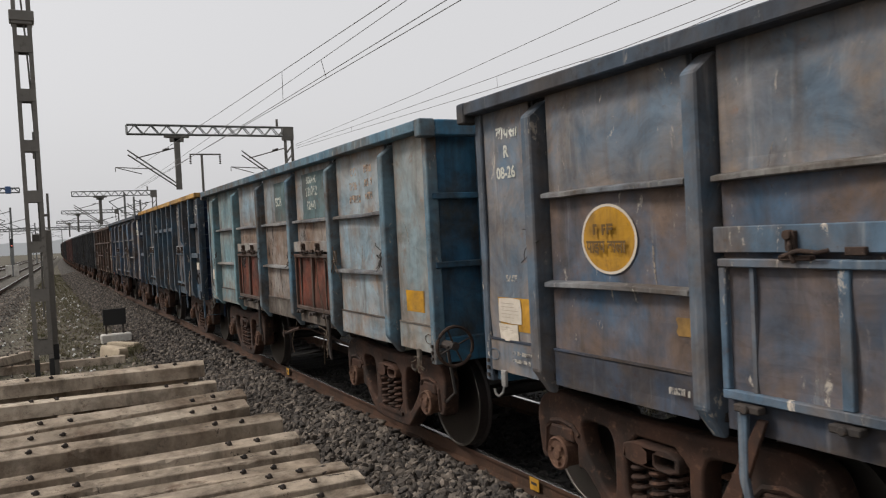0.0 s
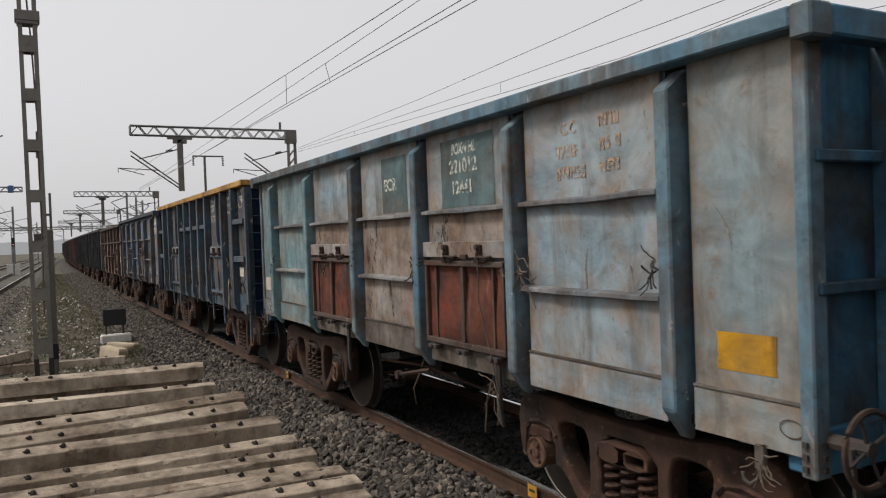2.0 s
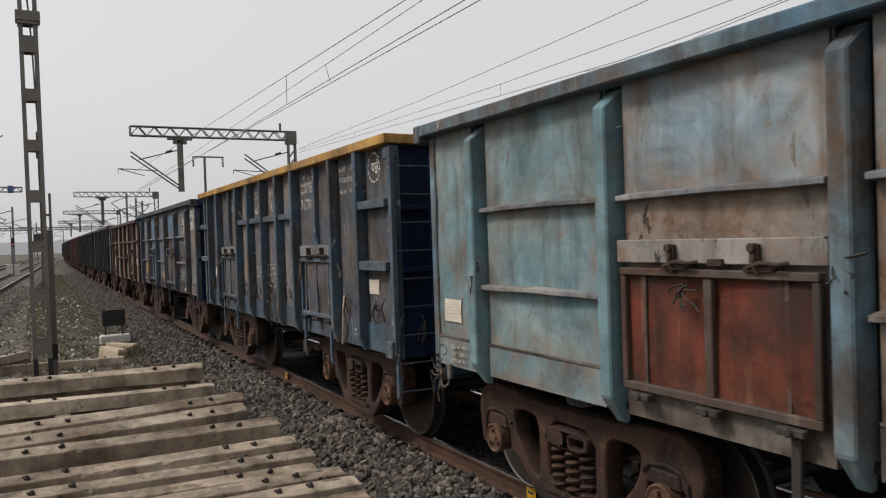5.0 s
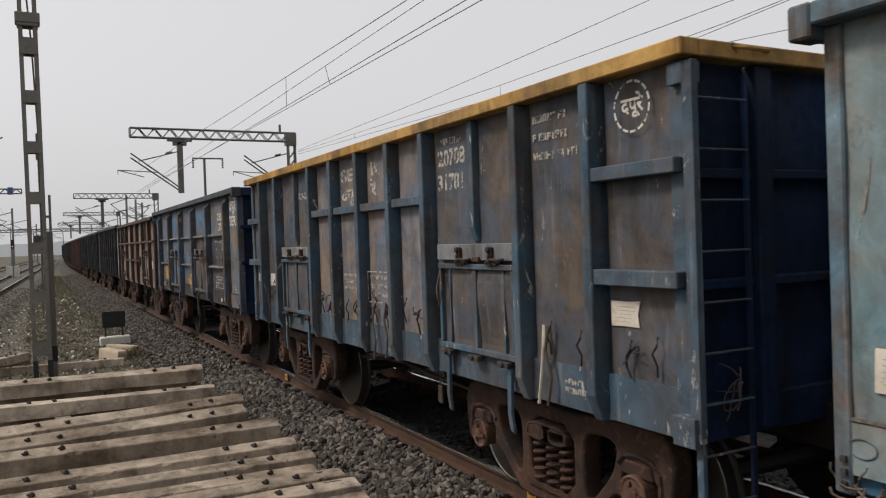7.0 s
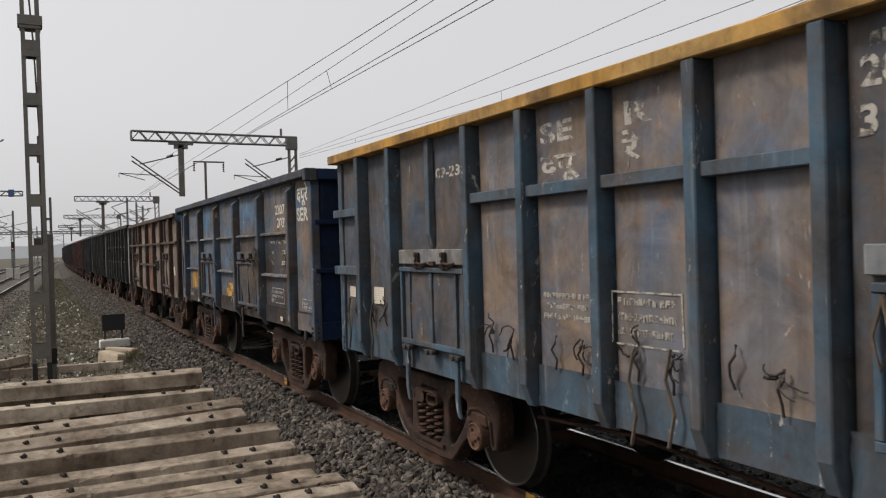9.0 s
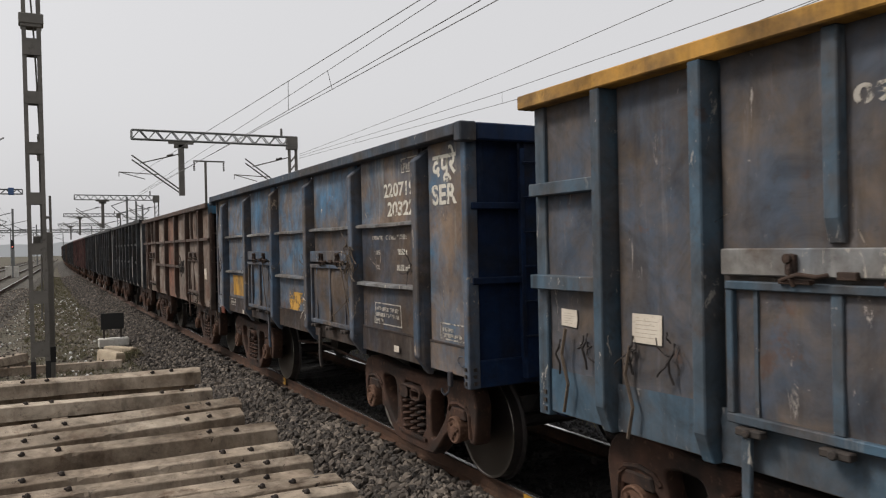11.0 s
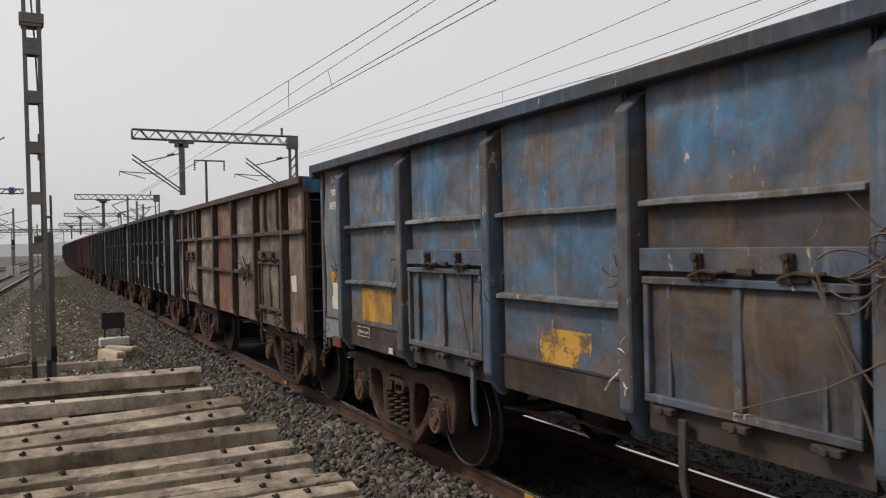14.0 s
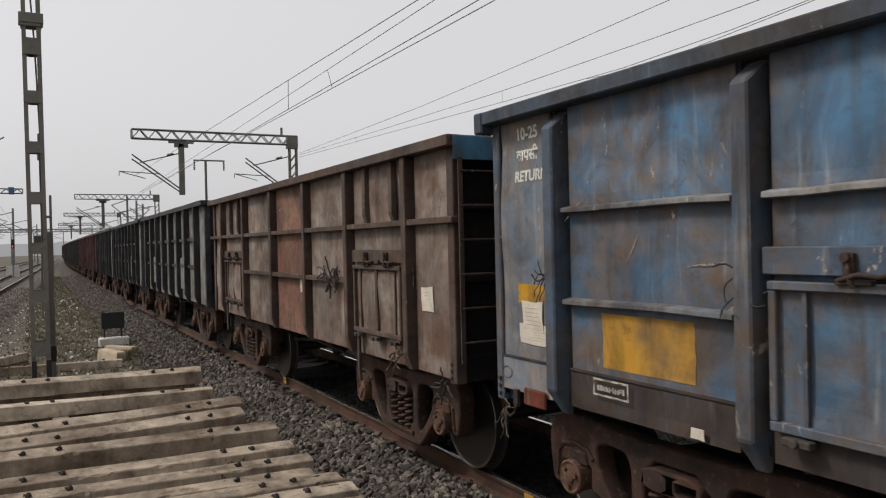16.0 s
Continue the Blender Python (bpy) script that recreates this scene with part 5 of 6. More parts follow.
for a in (0.35, 0.58, 1.08, 1.42, 3.55, 3.85, 4.3, 4.6, 5.15, 5.45, 6.0, 6.3, 8.4, 8.75, 9.2, 9.5):
    z = 1.62 + rw.uniform(-0.06, 0.06)
    part("wire_hook", Geo().tube([(NEAR, uy(a), z), (NEAR - 0.03, uy(a) - 0.02, z - 0.05), (NEAR - 0.035, uy(a) + 0.015, z - 0.10), (NEAR - 0.02, uy(a) - rw.uniform(-0.03, 0.03), z - 0.17), (NEAR - 0.01, uy(a), z - 0.24)], 0.0085, 5), DARKROPE, wagon_y, "bent wire hook")
    if rw.random() < 0.6:
        tangle(uy(a), z - 0.04, NEAR - 0.01, wagon_y, DARKROPE, int(a * 50), 4, 0.11, 0.009)
for a, z, sd in ((1.42, 1.6, 31), (4.3, 1.6, 32), (4.62, 1.55, 36), (8.75, 1.6, 33), (9.4, 1.65, 34)):
    rope([(NEAR - 0.03, uy(a), z), (NEAR - 0.045, uy(a) + 0.03, z - 0.18), (NEAR - 0.04, uy(a) - 0.03, z - 0.38), (NEAR - 0.04, uy(a) + 0.02, z - 0.58)], 0.012, ROPE, wagon_y, "cord", "frayed pale cord tied to a hook")
rope([(NEAR - 0.06, uy(3.0), 1.98), (NEAR - 0.08, uy(2.95), 1.8), (NEAR - 0.08, uy(3.0), 1.65), (NEAR - 0.08, uy(3.04), 1.8), (NEAR - 0.06, uy(3.0), 1.97)], 0.011, ROPE, wagon_y, "cord")
part("tag_plate", Geo().box(NEAR + 0.03, NEAR + 0.05, uy(3.22), uy(3.30), 0.72, 0.88).box(NEAR + 0.035, NEAR + 0.045, uy(3.25), uy(3.27), 0.88, 1.06), HINGE, wagon_y, "rusty plate hanging below the sill", 0.004)
rope([(NEAR - 0.02, uy(1.49), 1.60), (NEAR - 0.05, uy(1.46), 1.45), (NEAR - 0.04, uy(1.50), 1.28), (NEAR - 0.04, uy(1.55), 1.02)], 0.013, PAPER, wagon_y, "cord", "strip of pale cloth tied to a hook")
# ladder standing out from the near end, beside the corner
ly = uy(0) + 0.02
ld = Geo()
ld.box(-HALF + 0.05, -HALF + 0.10, ly - 0.05, ly + 0.03, 1.06, 3.20).box(-HALF + 0.05, -HALF + 0.16, ly - 0.01, ly + 0.14, 3.08, 3.20).box(-HALF + 0.02, -HALF + 0.12, ly - 0.03, ly + 0.14, 1.03, 1.20).box(-HALF + 0.08, -HALF + 0.115, ly - 0.03, ly + 0.02, 0.62, 1.06)
lad = part("ladder", ld, SLATE_RIB, wagon_y, "steel ladder at the wagon corner", 0.004)
part("stile", Geo().box(-HALF + 0.505, -HALF + 0.535, ly - 0.012, ly + 0.012, 0.62, 3.15), DEEP_BLUE, lad)
for k in range(9):
    z = 0.68 + 0.29 * k
    part("rung", Geo().tube([(-HALF + 0.08, ly - 0.01, z), (-HALF + 0.52, ly - 0.01, z)], 0.008, 6), SLATE_RIB, lad)
tangle(ly + 0.0, 1.35, -HALF + 0.42, wagon_y, ROPE, 41, 7, 0.13, 0.007)
hl_ = Geo().tube([(-HALF + 0.42, uy(0) + 0.0, 3.325), (-HALF + 0.42, uy(0) + 0.0, 3.30), (-HALF + 0.46, uy(0) - 0.05, 3.29), (-HALF + 0.66, uy(0) - 0.05, 3.29), (-HALF + 0.70, uy(0) + 0.0, 3.30)], 0.014, 6)
part("grab_handle", hl_, OCHRE, wagon_y)

# blue plates along the foot of wagon Y's side, between the posts
for a_, b_ in zip([0.12] + y_posts, y_posts + [9.72]):
    patch("skirt_plate", wagon_y, uy(a_) + 0.07, uy(b_) - 0.07, 1.035, 1.34, SLATE_RIB, "grimy slate blue skirt plate", 0.001)

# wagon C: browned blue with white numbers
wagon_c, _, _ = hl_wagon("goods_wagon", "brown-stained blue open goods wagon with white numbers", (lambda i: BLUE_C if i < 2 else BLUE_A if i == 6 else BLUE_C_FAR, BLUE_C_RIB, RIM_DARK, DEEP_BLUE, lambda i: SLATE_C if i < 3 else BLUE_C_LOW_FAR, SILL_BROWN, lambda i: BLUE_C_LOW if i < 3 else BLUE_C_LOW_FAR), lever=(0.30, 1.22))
lay_text("दपूरे", 0.27, u(0.74), 2.89, NEAR, WHITE, wagon_c, "railway_lettering")
lay_text("SER", 0.25, u(0.76), 2.62, NEAR, WHITE, wagon_c, "railway_lettering", 1.13)
bars([0.3], u(1.42), 3.08, NEAR, WHITE_FAINT, wagon_c, "type_lettering", 0.07, 0.1, 40, (0.34, 0.12))
lay_text("220719", 0.19, u(1.89), 2.76, NEAR, WHITE, wagon_c, "wagon_number", 1.24)
lay_text("20322", 0.20, u(1.80), 2.56, NEAR, WHITE, wagon_c, "wagon_number", 1.22)
bars([0.25], u(2.2), 2.36, NEAR, WHITE_FAINT, wagon_c, "load_writing", 0.045, 0.2, 42)
lay_text("CAPACITY 77.08 t", 0.068, u(1.86), 2.315, NEAR, WHITE_FAINT, wagon_c, "load_writing", 0.95)
for z, word, amount in ((2.16, "TARE", "20.58 t"), (2.00, "VOL", "30.32 m²")):
    lay_text(word, 0.065, u(2.17), z, NEAR, WHITE_FAINT, wagon_c, "load_writing", 0.95)
    lay_text(amount, 0.08, u(1.58), z, NEAR, WHITE, wagon_c, "load_writing", 1.15)
bars([0.60, 0.6, 0.2], u(2.15), 1.60, NEAR, WHITE_FAINT, wagon_c, "boxed_writing", 0.040, 0.062, 44, (0.66, 0.205))
bars([0.2, 0.36], u(0.62), 1.50, NEAR, WHITE_FAINT, wagon_c, "boxed_writing", 0.035, 0.05, 45, (0.42, 0.13))
for a, b, z0, z1 in ((4.75, 5.33, 1.365, 1.62), (8.0, 8.80, 1.41, 1.77), (9.4, 9.78, 1.78, 1.93)):
    patch("yellow_square", wagon_c, u(a), u(b), z0, z1, YELLOW_WORN if a < 5 else YELLOW, "rubbed yellow paint square")
lay_text("10-25", 0.125, u(9.79), 3.03, NEAR, PALE_TXT, wagon_c, "return_date")
lay_text("वापसी", 0.12, u(9.79), 2.87, NEAR, PALE_TXT, wagon_c, "return_lettering")
lay_text("RETURN", 0.115, u(9.80), 2.71, NEAR, PALE_TXT, wagon_c, "return_lettering", 0.95)
paper(u(9.72), 1.58, 0.27, 0.22, NEAR - 0.003, wagon_c, 11)
paper(u(9.76), 1.48, 0.38, 0.15, NEAR - 0.002, wagon_c, 12)
bars([0.26], u(8.82), 1.30, NEAR - 0.018, WHITE_FAINT, wagon_c, "boxed_writing", 0.035, 0.06, 47, (0.3, 0.09))
paper(u(1.62), 1.17, 0.11, 0.06, NEAR - 0.018, wagon_c, 48)
part("red_plate", Geo().box(NEAR - 0.03, NEAR - 0.005, u(9.4), u(9.68), 1.02, 1.15), RED_DOOR, wagon_c, "red painted bracket", 0.01)
for a, z, sd, m in ((2.55, 2.2, 51, ROPE), (1.13, 2.05, 52, DARKROPE), (4.35, 2.0, 53, ROPE), (2.6, 2.1, 54, ROPE), (9.3, 2.0, 55, DARKROPE), (9.85, 0.98, 56, ROPE), (5.95, 2.0, 57, DARKROPE), (7.6, 2.0, 58, DARKROPE), (4.3, 1.5, 59, PAPER)):
    big = 2.0 if sd in (51, 54) else 1.0
    tangle(u(a), z, NEAR - 0.06 * big, wagon_c, m, sd, int(8 * big), 0.12 * big, 0.006)
rope([(NEAR - 0.1, u(2.95), 2.1), (NEAR - 0.09, u(2.85), 1.8), (NEAR - 0.08, u(2.72), 1.45), (NEAR - 0.08, u(2.66), 1.25)], 0.007, ROPE, wagon_c, "cord", "strip of pale cloth hanging over the door")
rope([(NEAR - 0.09, u(2.55), 1.75), (NEAR - 0.1, u(2.9), 1.55), (NEAR - 0.08, u(3.5), 1.33)], 0.005, ROPE, wagon_c, "cord")
rope([(NEAR - 0.09, u(2.97), 2.05), (NEAR - 0.1, u(2.8), 1.75), (NEAR - 0.08, u(2.62), 1.5)], 0.006, ROPE, wagon_c, "cord")

rope([(NEAR - 0.09, u(6.38), 2.06), (NEAR - 0.10, u(6.33), 1.85), (NEAR - 0.10, u(6.25), 1.56), (NEAR - 0.09, u(6.17), 1.27)], 0.006, ROPE, wagon_c, "cord", "strip of pale cloth hanging over the door")
paper(u(8.0), 1.12, 0.10, 0.06, NEAR - 0.02, wagon_c, 49)

# wagon D: brown grey and faded red
def d_panel(i):
    return (BROWN_D, BROWN_D, BROWN_D, RED_D, BROWN_D, BROWN_D, BROWN_D)[i]


d_posts = [0.99, 2.59, 4.15, 5.77, 7.49, 9.19]
d_bars = [(0.02, 10.18, 2.46, 0.06, 0.085), (2.59, 7.49, 1.84, 0.06, 0.085)]
d_shorts = [(1.37, 2.46), (2.08, 2.46), (8.0, 2.46), (8.6, 2.46)]
wagon_d, _, _ = rib_wagon("goods_wagon", "rusty brown-grey open goods wagon with a faded red panel", (BROWN_D, RIB_D, RIB_D, END_SHADE, BROWN_D), 10.2, 3.20, d_posts, d_shorts, d_bars, [(1.14, 2.42), (7.66, 9.0)], panel_of=d_panel, post_d=0.10)
paper(u(0.78), 1.62, 0.24, 0.22, NEAR - 0.003, wagon_d, 15)
paper(u(4.55), 1.62, 0.2, 0.2, NEAR - 0.003, wagon_d, 16)
for a, z, sd, m in ((3.3, 1.9, 61, DARKROPE), (3.1, 1.85, 62, DARKROPE), (2.9, 1.95, 63, DARKROPE), (1.2, 1.2, 64, ROPE), (0.2, 1.0, 65, DARKROPE)):
    tangle(u(a), z, NEAR - 0.06, wagon_d, m, sd, 8, 0.15, 0.012)
end_ladder(wagon_d, u(0) - 0.02, -HALF + 0.12, -HALF + 0.55, 1.2, 3.0, 6, RIB_D, -1)
part("blue_rim_plate", Geo().box(-HALF + 0.06, HALF - 0.06, u(0) - 0.012, u(0) - 0.004, 2.98, 3.19), SEA_BLUE, wagon_d, "blue painted end rim plate", 0.003)

for w_, sd_, n_, h_ in ((wagon_a, 1, 26, 5.1), (wagon_b, 2, 24, 5.1), (wagon_y, 3, 14, 4.9), (wagon_c, 4, 34, 5.1), (wagon_d, 5, 20, 5.1)):
    scratches(w_, sd_, n_, h_)

# the rest of the train
def plain_wagon(label, panel, rib):
    return rib_wagon("goods_wagon", label, (panel, rib, rib, DEEP_BLUE if panel is GREY_E else rib, panel), 10.2, 3.27, [0.96, 2.2, 3.3, 4.5, 5.7, 6.9, 8.0, 9.24], [], [(0.96, 9.24, 2.46, 0.07, 0.055), (0.96, 9.24, 1.84, 0.07, 0.055)], [(2.3, 3.2), (7.0, 7.9)], fine=False, post_d=0.12, post_w=0.06)[0]


TRAIN = [(wagon_a, -7.54, 10.2), (wagon_b, 3.34, 10.2), (wagon_y, 14.22, 9.84), (wagon_c, 24.90, 10.2), (wagon_d, 35.57, 10.2)]
kinds = {"grey": plain_wagon("pale grey ribbed open goods wagon", GREY_E, RIB_D), "green": plain_wagon("weathered blue-grey ribbed open goods wagon", GREEN_F, RIB_G),
         "red": plain_wagon("maroon ribbed open goods wagon", MAROON, MAROON), "brown": plain_wagon("brown ribbed open goods wagon", RIB_D, RIB_D)}
used = set()
pos = 35.57 + 10.88
for c in ("green", "green", "green", "red", "red", "green", "green", "brown", "green", "green", "grey", "green", "brown", "green", "green", "green", "green"):
    ob = copy_thing(kinds[c], Matrix()) if c in used else kinds[c]
    used.add(c)
    TRAIN.append((ob, pos, 10.2))
    pos += 10.86


# ---- overhead line ----
def truss(g, a, b, h, n, r):
    """Flat lattice boom from a to b (its top chord), h deep."""
    a, b = Vector(a), Vector(b)
    d = Vector((0, 0, -h))
    for o in (Vector((0, 0, 0)), d):
        g.tube([a + o, b + o], r, 4)
    g.tube([a, a + d], r, 4)
    g.tube([b, b + d], r, 4)
    for i in range(n):
        p, q = a + (b - a) * i / n, a + (b - a) * (i + 1) / n
        g.tube([p + d, (p + q) / 2], r * 0.7, 4)
        g.tube([(p + q) / 2, q + d], r * 0.7, 4)
    return g


def gantry(y, x0, x1, zt, drop_x, brackets=True, thick=1.0):
    """Cantilever portal: lattice mast on the far side, boom over the track, drop arm with its bracket."""
    m = Geo()
    for dx in (-0.17, 0.17):
        for dy in (-0.12, 0.12):
            m.box(x1 + dx - 0.03, x1 + dx + 0.03, y + dy - 0.03, y + dy + 0.03, -0.5, zt - 0.1)
    k = 0
    while k * 0.42 < zt - 0.8:
        z = -0.3 + k * 0.42
        for dy in (-0.12, 0.12):
            m.tube([(x1 - 0.17, y + dy, z), (x1 + 0.17, y + dy, z + 0.42)], 0.02, 4)
        k += 1
    ob = thing("overhead_gantry", m, DARKSTEEL, "steel lattice cantilever gantry carrying the overhead wires", "overhead gantry", "overhead gantries")
    bg = Geo()
    for dy in (-0.13, 0.13):
        truss(bg, (x0, y + dy, zt), (x1 + 0.2, y + dy, zt), 0.42, 11, 0.035 * thick)
    part("boom", bg, GALV, ob, "grey lattice boom")
    part("gusset", Geo().prism_x([(y - 0.16, zt + 0.02), (y + 0.16, zt + 0.02), (y + 0.16, zt - 0.62), (y - 0.16, zt - 0.62)], x1 - 0.30, x1 + 0.22), DARKSTEEL, ob)
    part("boom_pin", Geo().tube([(x1 - 0.55, y, zt), (x1 - 0.55, y, zt + 0.4)], 0.06, 6), DARKSTEEL, ob)
    dr = Geo()
    dr.box(drop_x - 0.55, drop_x + 0.55, y - 0.12, y + 0.12, zt - 0.56, zt - 0.44).prism_x([(y - 0.1, zt - 0.56), (y + 0.1, zt - 0.56), (y + 0.1, zt - 0.75), (y - 0.1, zt - 0.75)], drop_x - 0.3, drop_x + 0.3)
    dr.box(drop_x - 0.12, drop_x + 0.12, y - 0.1, y + 0.1, zt - 2.95, zt - 0.6)
    part("drop_arm", dr, DARKSTEEL, ob, "dark drop arm hanging from the boom")
    if brackets:
        for sx in (drop_x, x1 - 0.2):
            b = Geo()
            for o in (0.0, 0.16):
                b.tube([(sx - 0.12, y, zt - 2.80 + o), (sx - 2.15, y, zt - 1.35 + o * 1.3)], 0.035, 5)
            b.tube([(sx, y, zt - 1.0), (sx - 0.7, y, zt - 1.2), (sx - 1.8, y, zt - 1.50)], 0.028, 5)
            b.tube([(sx - 2.7, y, zt - 1.92), (sx - 1.0, y, zt - 2.0)], 0.022, 5)
            b.tube([(sx - 2.7, y, zt - 1.92), (sx - 1.6, y, zt - 2.22)], 0.02, 5)
            b.tube([(sx - 2.7, y, zt - 1.92), (sx - 2.7, y, zt - 2.12)], 0.016, 5)
            br = part("bracket", b, DARKSTEEL, ob, "tubular cantilever bracket")
            ins_ = Geo()
            for k in range(6):
                f = 0.25 + 0.05 * k
                ins_.turn_x([(sx - 0.1 - f, 0.03), (sx - 0.12 - f, 0.075), (sx - 0.14 - f, 0.03)], y, zt - 1.0 - 0.26 * f, 8)
            part("insulator", ins_, IRON, br, "ribbed brown insulator")
    return ob


gantry(37.5, 4.29, 11.75, 7.71, 6.43)
gantry(75.0, 3.80, 10.6, 7.23, 6.06)
gantry(118.0, 4.6, 11.6, 7.5, 6.6, True, 1.3)
gantry(160.0, 5.3, 12.6, 7.5, 7.4, False, 1.6)


def wire(a, b, y0, y1, r, name="overhead_wire", label="dark overhead line wire along the track"):
    a, b = Vector(a), Vector(b)
    d = (a - b) / (a.y - b.y)
    pts = [b + d * (y - b.y) for y in np.linspace(y0, y1, 12)]
    return thing(name, Geo().tube(pts, r, 5), WIRE, label, "overhead wire", "overhead wires"), lambda y: b + d * (y - b.y)


_, wa = wire((5.30, 25.4, 6.10), (5.234, 11.1, 5.90), -12, 46, 0.008)
_, wb = wire((5.50, 23.3, 5.72), (5.504, 11.0, 5.91), -12, 46, 0.0065)
_, wc = wire((5.50, 21.6, 5.45), (5.495, 9.60, 5.545), -12, 46, 0.008)
_, wd = wire((5.69, 21.75, 5.52), (5.688, 9.54, 5.54), -12, 46, 0.008)


def hung(spans, r=0.0085):
    """A feeder wire beyond the train that hangs through places (y, z) at x = 12.1."""
    ys, zs = zip(*spans)
    at = lambda y: Vector((12.1, y, float(np.interp(y, ys, zs))))
    thing("overhead_wire", Geo().tube([at(y) for y in ys], r, 5), WIRE, "dark feeder wire beyond the train", "overhead wire", "overhead wires")
    return at


we = hung([(-5, 7.9), (12.1, 7.29), (15.9, 7.17), (24, 6.98), (37.5, 6.88)])
wf = hung([(-5, 6.85), (9.8, 6.64), (12.5, 6.60), (18.8, 6.57), (27, 6.65), (37.5, 6.80)])
wg = hung([(-5, 7.05), (8.8, 6.35), (10.6, 6.25), (13.7, 6.16), (18.8, 6.25), (27, 6.45), (37.5, 6.69)])
_, wh = wire((12.80, 12.9, 6.30), (12.28, 9.97, 6.30), 4, 17, 0.008, label="dark wire beyond the train")
_, wi = wire((13.26, 13.0, 6.3), (12.93, 9.88, 6.0), 4, 17, 0.008, label="dark wire beyond the train")
for p, q in ((wa(17.0), wc(17.8)), (wb(15.1), wd(15.35)), (wf(8.8), wg(8.8)), (wf(18.8), wg(18.8)), (wf(30), wg(30))):
    thing("dropper", Geo().tube([p, q], 0.006, 4), WIRE, "thin dropper wire between two overhead wires", "dropper wire", "droppers")

# T-shaped pole beyond the train
tp = thing("line_pole", Geo().box(8.96, 9.08, 44.95, 45.05, -0.5, 7.22), DARKSTEEL, "thin steel pole with a crossarm and hanging insulators", "line pole")
part("crossarm", Geo().box(8.36, 10.08, 44.96, 45.04, 7.17, 7.25), DARKSTEEL, tp)
for x in (8.40, 10.03):
    ig = Geo()
    for k in range(5):
        ig.loft([[(x + r * math.cos(a * math.pi / 4), 45 + r * math.sin(a * math.pi / 4), z) for a in range(8)] for r, z in ((0.03, 7.15 - 0.1 * k), (0.07, 7.10 - 0.1 * k), (0.03, 7.07 - 0.1 * k))])
    part("insulator", ig, IRON, tp)

# near mast between the tracks: two tapering channels with batten plates
MY = 13.86
mid = lambda z: 0.168 - 0.0044 * z
WID = 0.135
mast = tagged(new("overhead_mast"), "grey battened steel mast standing behind the pile of sleepers", "overhead mast")
for s in (-1, 1):
    g = Geo()
    g.loft([[(mid(z) + s * a, MY + b, z) for a, b in ((WID, -0.10), (WID - 0.062, -0.10), (WID - 0.062, -0.088), (WID - 0.012, -0.088), (WID - 0.012, 0.088), (WID - 0.062, 0.088), (WID - 0.062, 0.10), (WID, 0.10))] for z in (0.54, 4.0, 8.5)])
    part("channel", g, MASTGREY, mast)
    lo, hi = sorted((mid(0) + s * (WID + 0.004), mid(0) + s * (WID - 0.068)))
    part("foot", Geo().box(lo, hi, MY - 0.105, MY + 0.105, -0.48, 0.545), BLACK, mast, "black painted mast foot")
for z, h in ((0.728, 0.115), (1.551, 0.098), (2.314, 0.09), (3.107, 0.093), (3.90, 0.09), (4.69, 0.0975), (5.485, 0.13), (6.4, 0.09), (7.2, 0.09), (8.0, 0.09)):
    for dy in (-0.108, 0.100):
        part("batten_plate", Geo().box(mid(z) - WID + 0.004, mid(z) + WID - 0.004, MY + dy, MY + dy + 0.008, z - h, z + h), MASTGREY, mast)
part("clamp", Geo().box(mid(6) - 0.175, mid(6) + 0.175, MY - 0.14, MY + 0.14, 5.84, 6.0).box(mid(6) - 0.15, mid(6) + 0.15, MY - 0.125, MY + 0.125, 5.79, 5.845), DARKSTEEL, mast, "dark clamp round the mast", 0.01)
part("earth_wire", Geo().tube([(0.13, MY - 0.05, 6.4), (0.18, MY - 0.05, 5.6), (0.20, MY - 0.06, 5.0), (0.225, MY - 0.06, 4.2), (0.215, MY - 0.06, 3.6), (0.22, MY - 0.06, 2.7), (0.20, MY - 0.07, 1.2)], 0.014, 5), DARKSTEEL, mast, "dark cable inside the mast")
part("bracket", Geo().box(0.19, 0.235, MY - 0.07, MY - 0.03, 3.98, 4.12).box(0.18, 0.235, MY - 0.07, MY - 0.03, 3.70, 3.80), DARKSTEEL, mast)
post = thing("short_post", Geo().box(0.262, 0.384, 14.05, 14.17, -0.48, 2.58), MASTGREY, "short grey steel post with a thin rod beside the mast", "post", bevel=0.01)
part("rod", Geo().tube([(0.357, 14.1, 2.5), (0.357, 14.1, 3.17)], 0.022, 6), DARKSTEEL, post)
part("rod_tie", Geo().box(0.29, 0.36, 14.08, 14.12, 2.80, 2.84), DARKSTEEL, post)
part("base_band", Geo().box(0.31, 0.39, 14.04, 14.18, 0.48, 0.73), BLACK, post)
part("box", Geo().box(0.10, 0.262, 14.02, 14.15, 2.25, 2.52), MASTGREY, post, "small grey junction box", 0.01)


# distant masts, signal and portal of the neighbouring tracks
def far_mast(x, y, h, arm=0.0, mat=None):
    g = Geo().box(x - 0.1, x + 0.1, y - 0.1, y + 0.1, -0.5, h)
    m = thing("overhead_mast", g, mat or GALV, "distant grey overhead mast along the tracks", "overhead mast", "distant masts")
    if arm:
        b = Geo()
        b.tube([(x, y, h - 0.4), (x + arm, y, h - 1.0)], 0.05, 5)
        b.tube([(x, y, h - 2.4), (x + arm, y, h - 1.0)], 0.05, 5)
        b.tube([(x, y, h - 1.7), (x + arm * 0.9, y, h - 1.9)], 0.04, 5)
        part("bracket", b, mat or GALV, m)
    return m


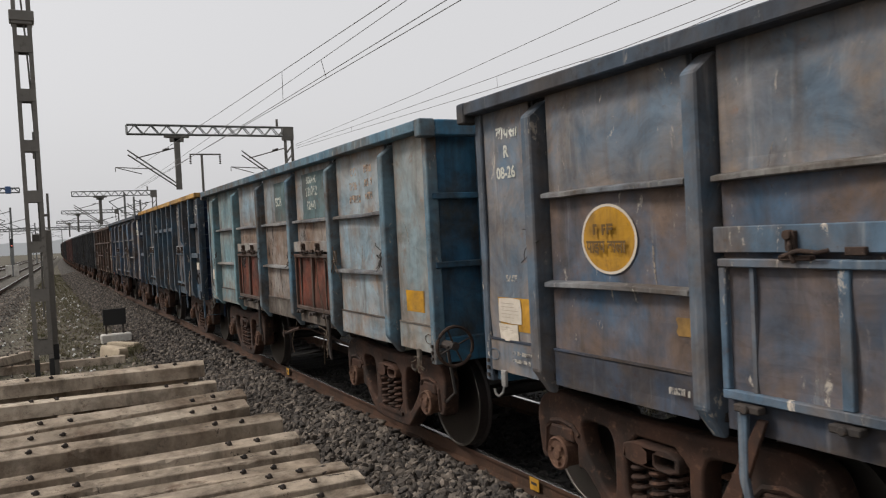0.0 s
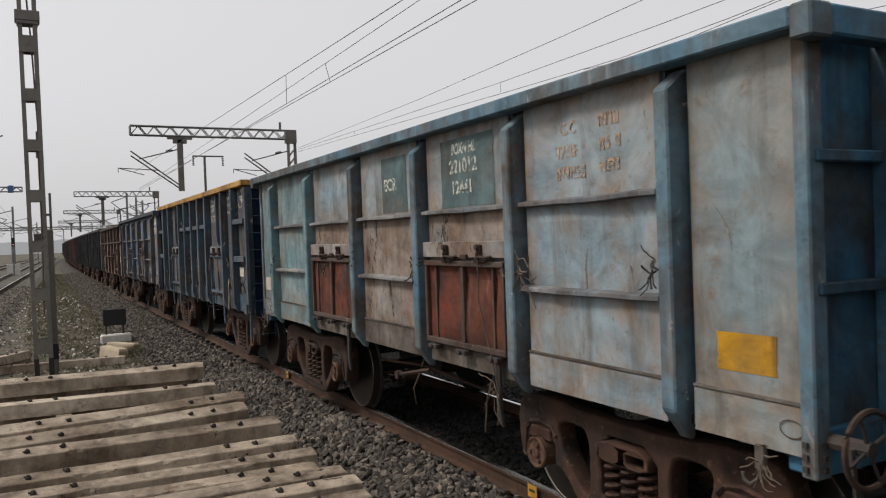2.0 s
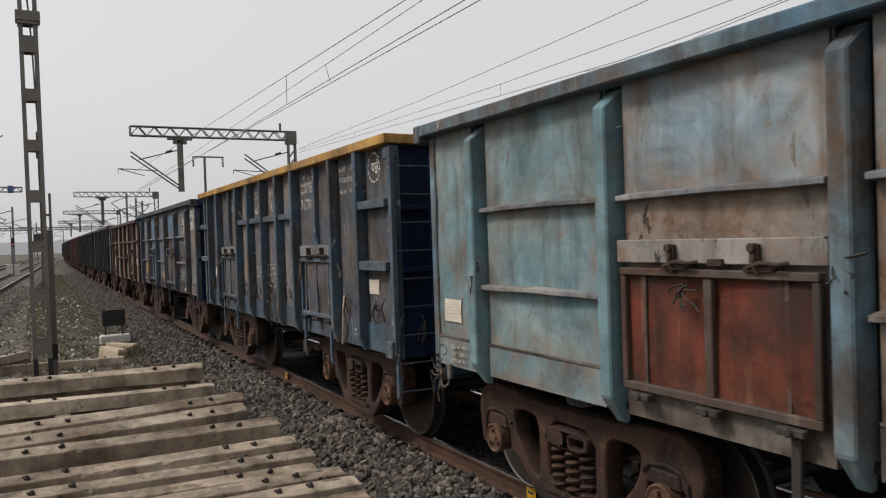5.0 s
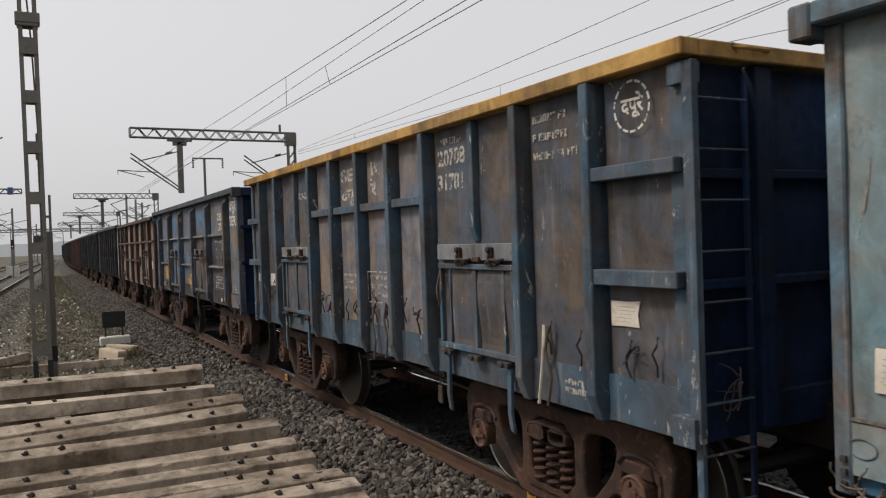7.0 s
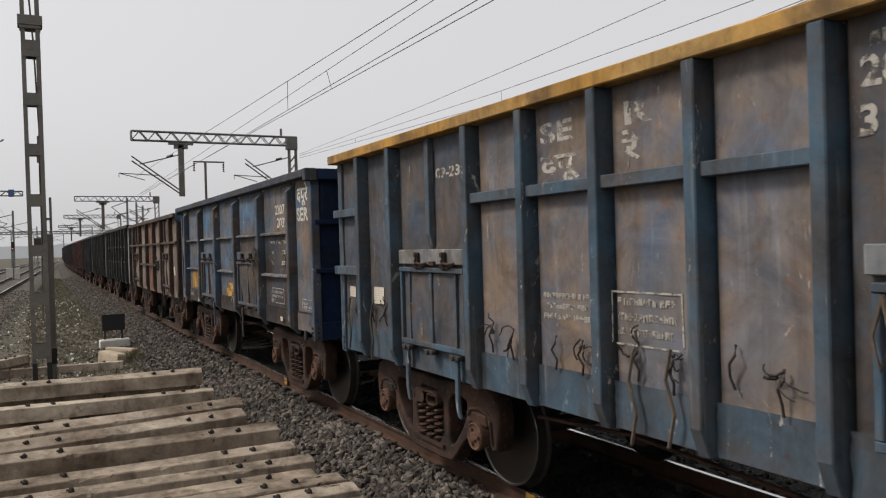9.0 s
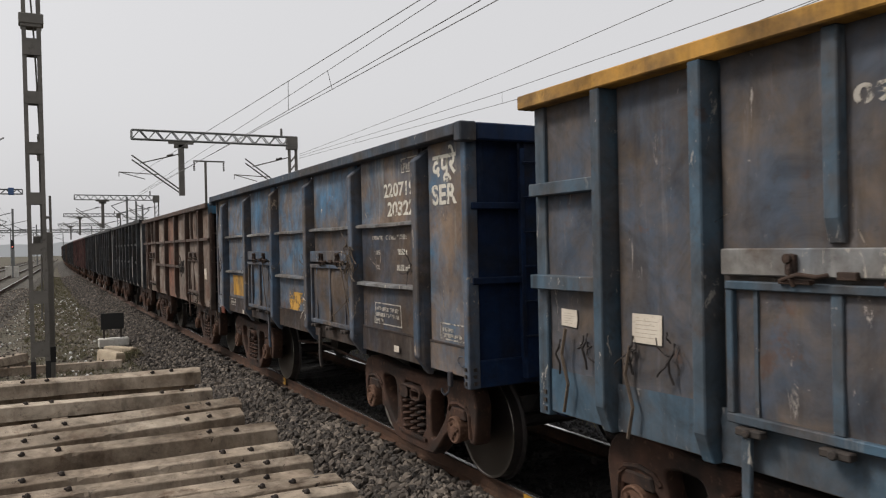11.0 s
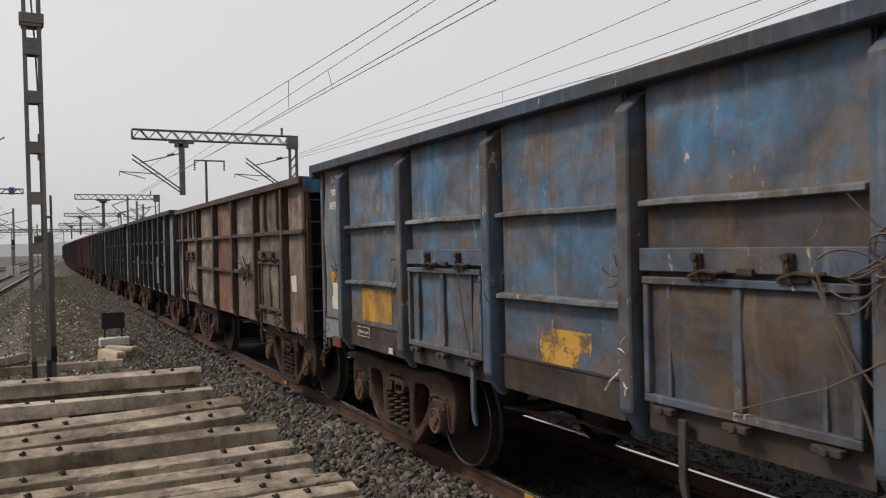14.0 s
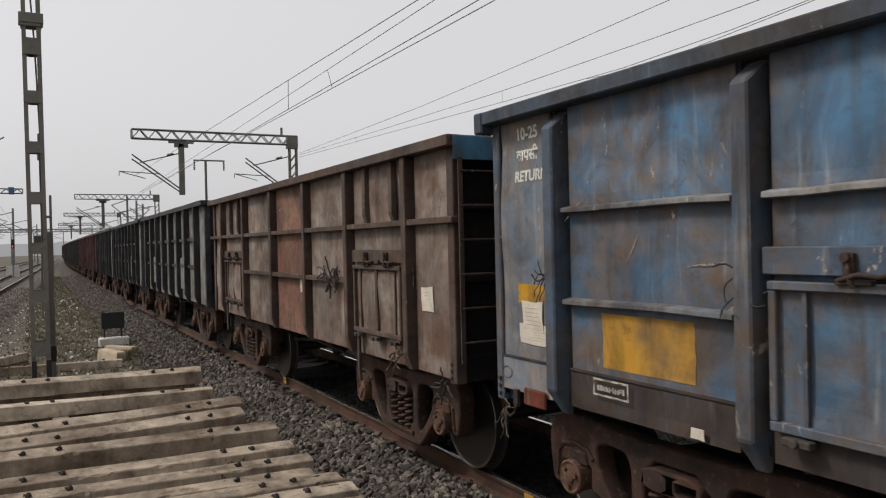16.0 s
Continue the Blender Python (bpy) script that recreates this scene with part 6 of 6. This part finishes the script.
for x, y, h, a in ((-1.2, 95, 7.0, -2.2), (0.6, 130, 7.5, -2.5), (-4.2, 120, 7.5, 2.0), (1.8, 165, 7.5, -2.5), (-6.0, 150, 8.0, 2.2), (4.0, 205, 8.0, -2.5), (12.5, 100, 7.8, -2.5), (14.0, 140, 7.8, -2.5), (13.0, 190, 8, -2.5), (-3, 200, 8, 2.5), (9.5, 250, 8, -3), (2.0, 260, 8, 3), (-8, 240, 8, 3), (9.9, 92, 8.2, -1.6), (11.2, 95, 7.9, 1.4)):
    far_mast(x, y, h, a)
g = Geo()
for dy in (-0.2, 0.2):
    truss(g, (-14.0, 70 + dy, 7.28), (-0.16, 70 + dy, 7.28), 0.36, 18, 0.04)
lgn = thing("overhead_gantry", g, GALV, "grey lattice portal over the neighbouring tracks", "overhead gantry", "overhead gantries")
part("insulator_box", Geo().box(-1.15, -0.75, 69.7, 70.3, 6.85, 7.4), BLUEBOX, lgn, "blue box on the boom", 0.03)
part("leg", Geo().box(-14.2, -13.8, 69.8, 70.2, -0.5, 7.3), GALV, lgn)
for z, y, x0, x1 in ((5.9, 140, -20, 14), (6.6, 170, -22, 16), (7.6, 210, -25, 18)):
    pg = Geo()
    truss(pg, (x0, y, z), (x1, y, z), 0.45, 20, 0.05)
    pt = thing("overhead_gantry", pg, GALV, "distant grey portal boom across the tracks", "overhead gantry", "overhead gantries")
    part("leg", Geo().box(x0 - 0.2, x0 + 0.2, y - 0.2, y + 0.2, -0.5, z), GALV, pt)
    part("leg", Geo().box(x1 - 0.2, x1 + 0.2, y - 0.2, y + 0.2, -0.5, z), GALV, pt)
sig = thing("signal", Geo().box(-1.30, -1.16, 89.95, 90.05, -0.5, 3.0), GALV, "colour light signal showing red beside the neighbouring track", "railway signal")
part("head", Geo().box(-1.36, -1.09, 89.9, 90.1, 2.7, 3.6), BLACK, sig, "", 0.04)
part("lens", Geo().loft([[(-1.22 + 0.05 * math.cos(a * math.pi / 6), yy, 2.9 + 0.05 * math.sin(a * math.pi / 6)) for a in range(12)] for yy in (89.86, 89.9)]), REDLAMP, sig, "lit red lens")
part("cabin", Geo().box(-1.9, -0.7, 91, 92, -0.5, 0.9), WHITEWASH, sig, "white relay box")
wire((-0.35, 13.86, 4.0), (-3.2, 40, 5.9), 13.0, 60, 0.012, label="dark stay wire of the neighbouring track")
for x in (-2.6, -6.9):
    wire((x + 0.4, 90, 5.7), (x, 20, 5.6), 16, 160, 0.012, label="dark contact wire of the neighbouring track")
    wire((x + 0.4, 90, 6.8), (x, 20, 6.6), 16, 160, 0.012, label="dark catenary wire of the neighbouring track")

# trees and roofs along the horizon, their haze put into colour and glow
rb = random.Random(9)
bd = Geo()
ring = []
for k in range(181):
    a = radians(-70 + k * 1.0)
    ring.append((650 * math.sin(a), 650 * math.cos(a), 5 + 7 * abs(noise.noise(Vector((k * 0.23, 0, 0)))) + rb.uniform(0, 3.0)))
bd.loft([[(x, y, -1) for x, y, z in ring], ring], closed=False, caps=False)
thing("backdrop", bd, HAZE_GLOW, "line of trees on the horizon, haze given by grey colour and glow", "backdrop", kind="structure")


def motions():
    """The train rolls towards the camera, very slowly gaining speed."""
    way = lambda t: 1.9914 * (t - 1.5) + 0.0038 * (t - 1.5) ** 2
    times = [k for k in range(17)]
    spin = [min(16.0, 0.3 * k) for k in range(54)] + [16.0]
    spin = sorted(set(round(t, 2) for t in spin))
    for ob, near, length in TRAIN:
        rows = []
        for t in times:
            y = near + length / 2 - way(t)
            rows.append((t, pose(MID + bend(y), y, 0, 0, 0, -math.degrees(math.atan(2 * BEND * y)))))
        walk(ob, rows)
        for c in ob.children:
            if c.name.startswith("wheelset"):
                y0 = c.location.y
                walk(c, [(t, pose(0, y0, 0.5, math.degrees(way(t) / 0.5) % 360)) for t in spin])


motions()
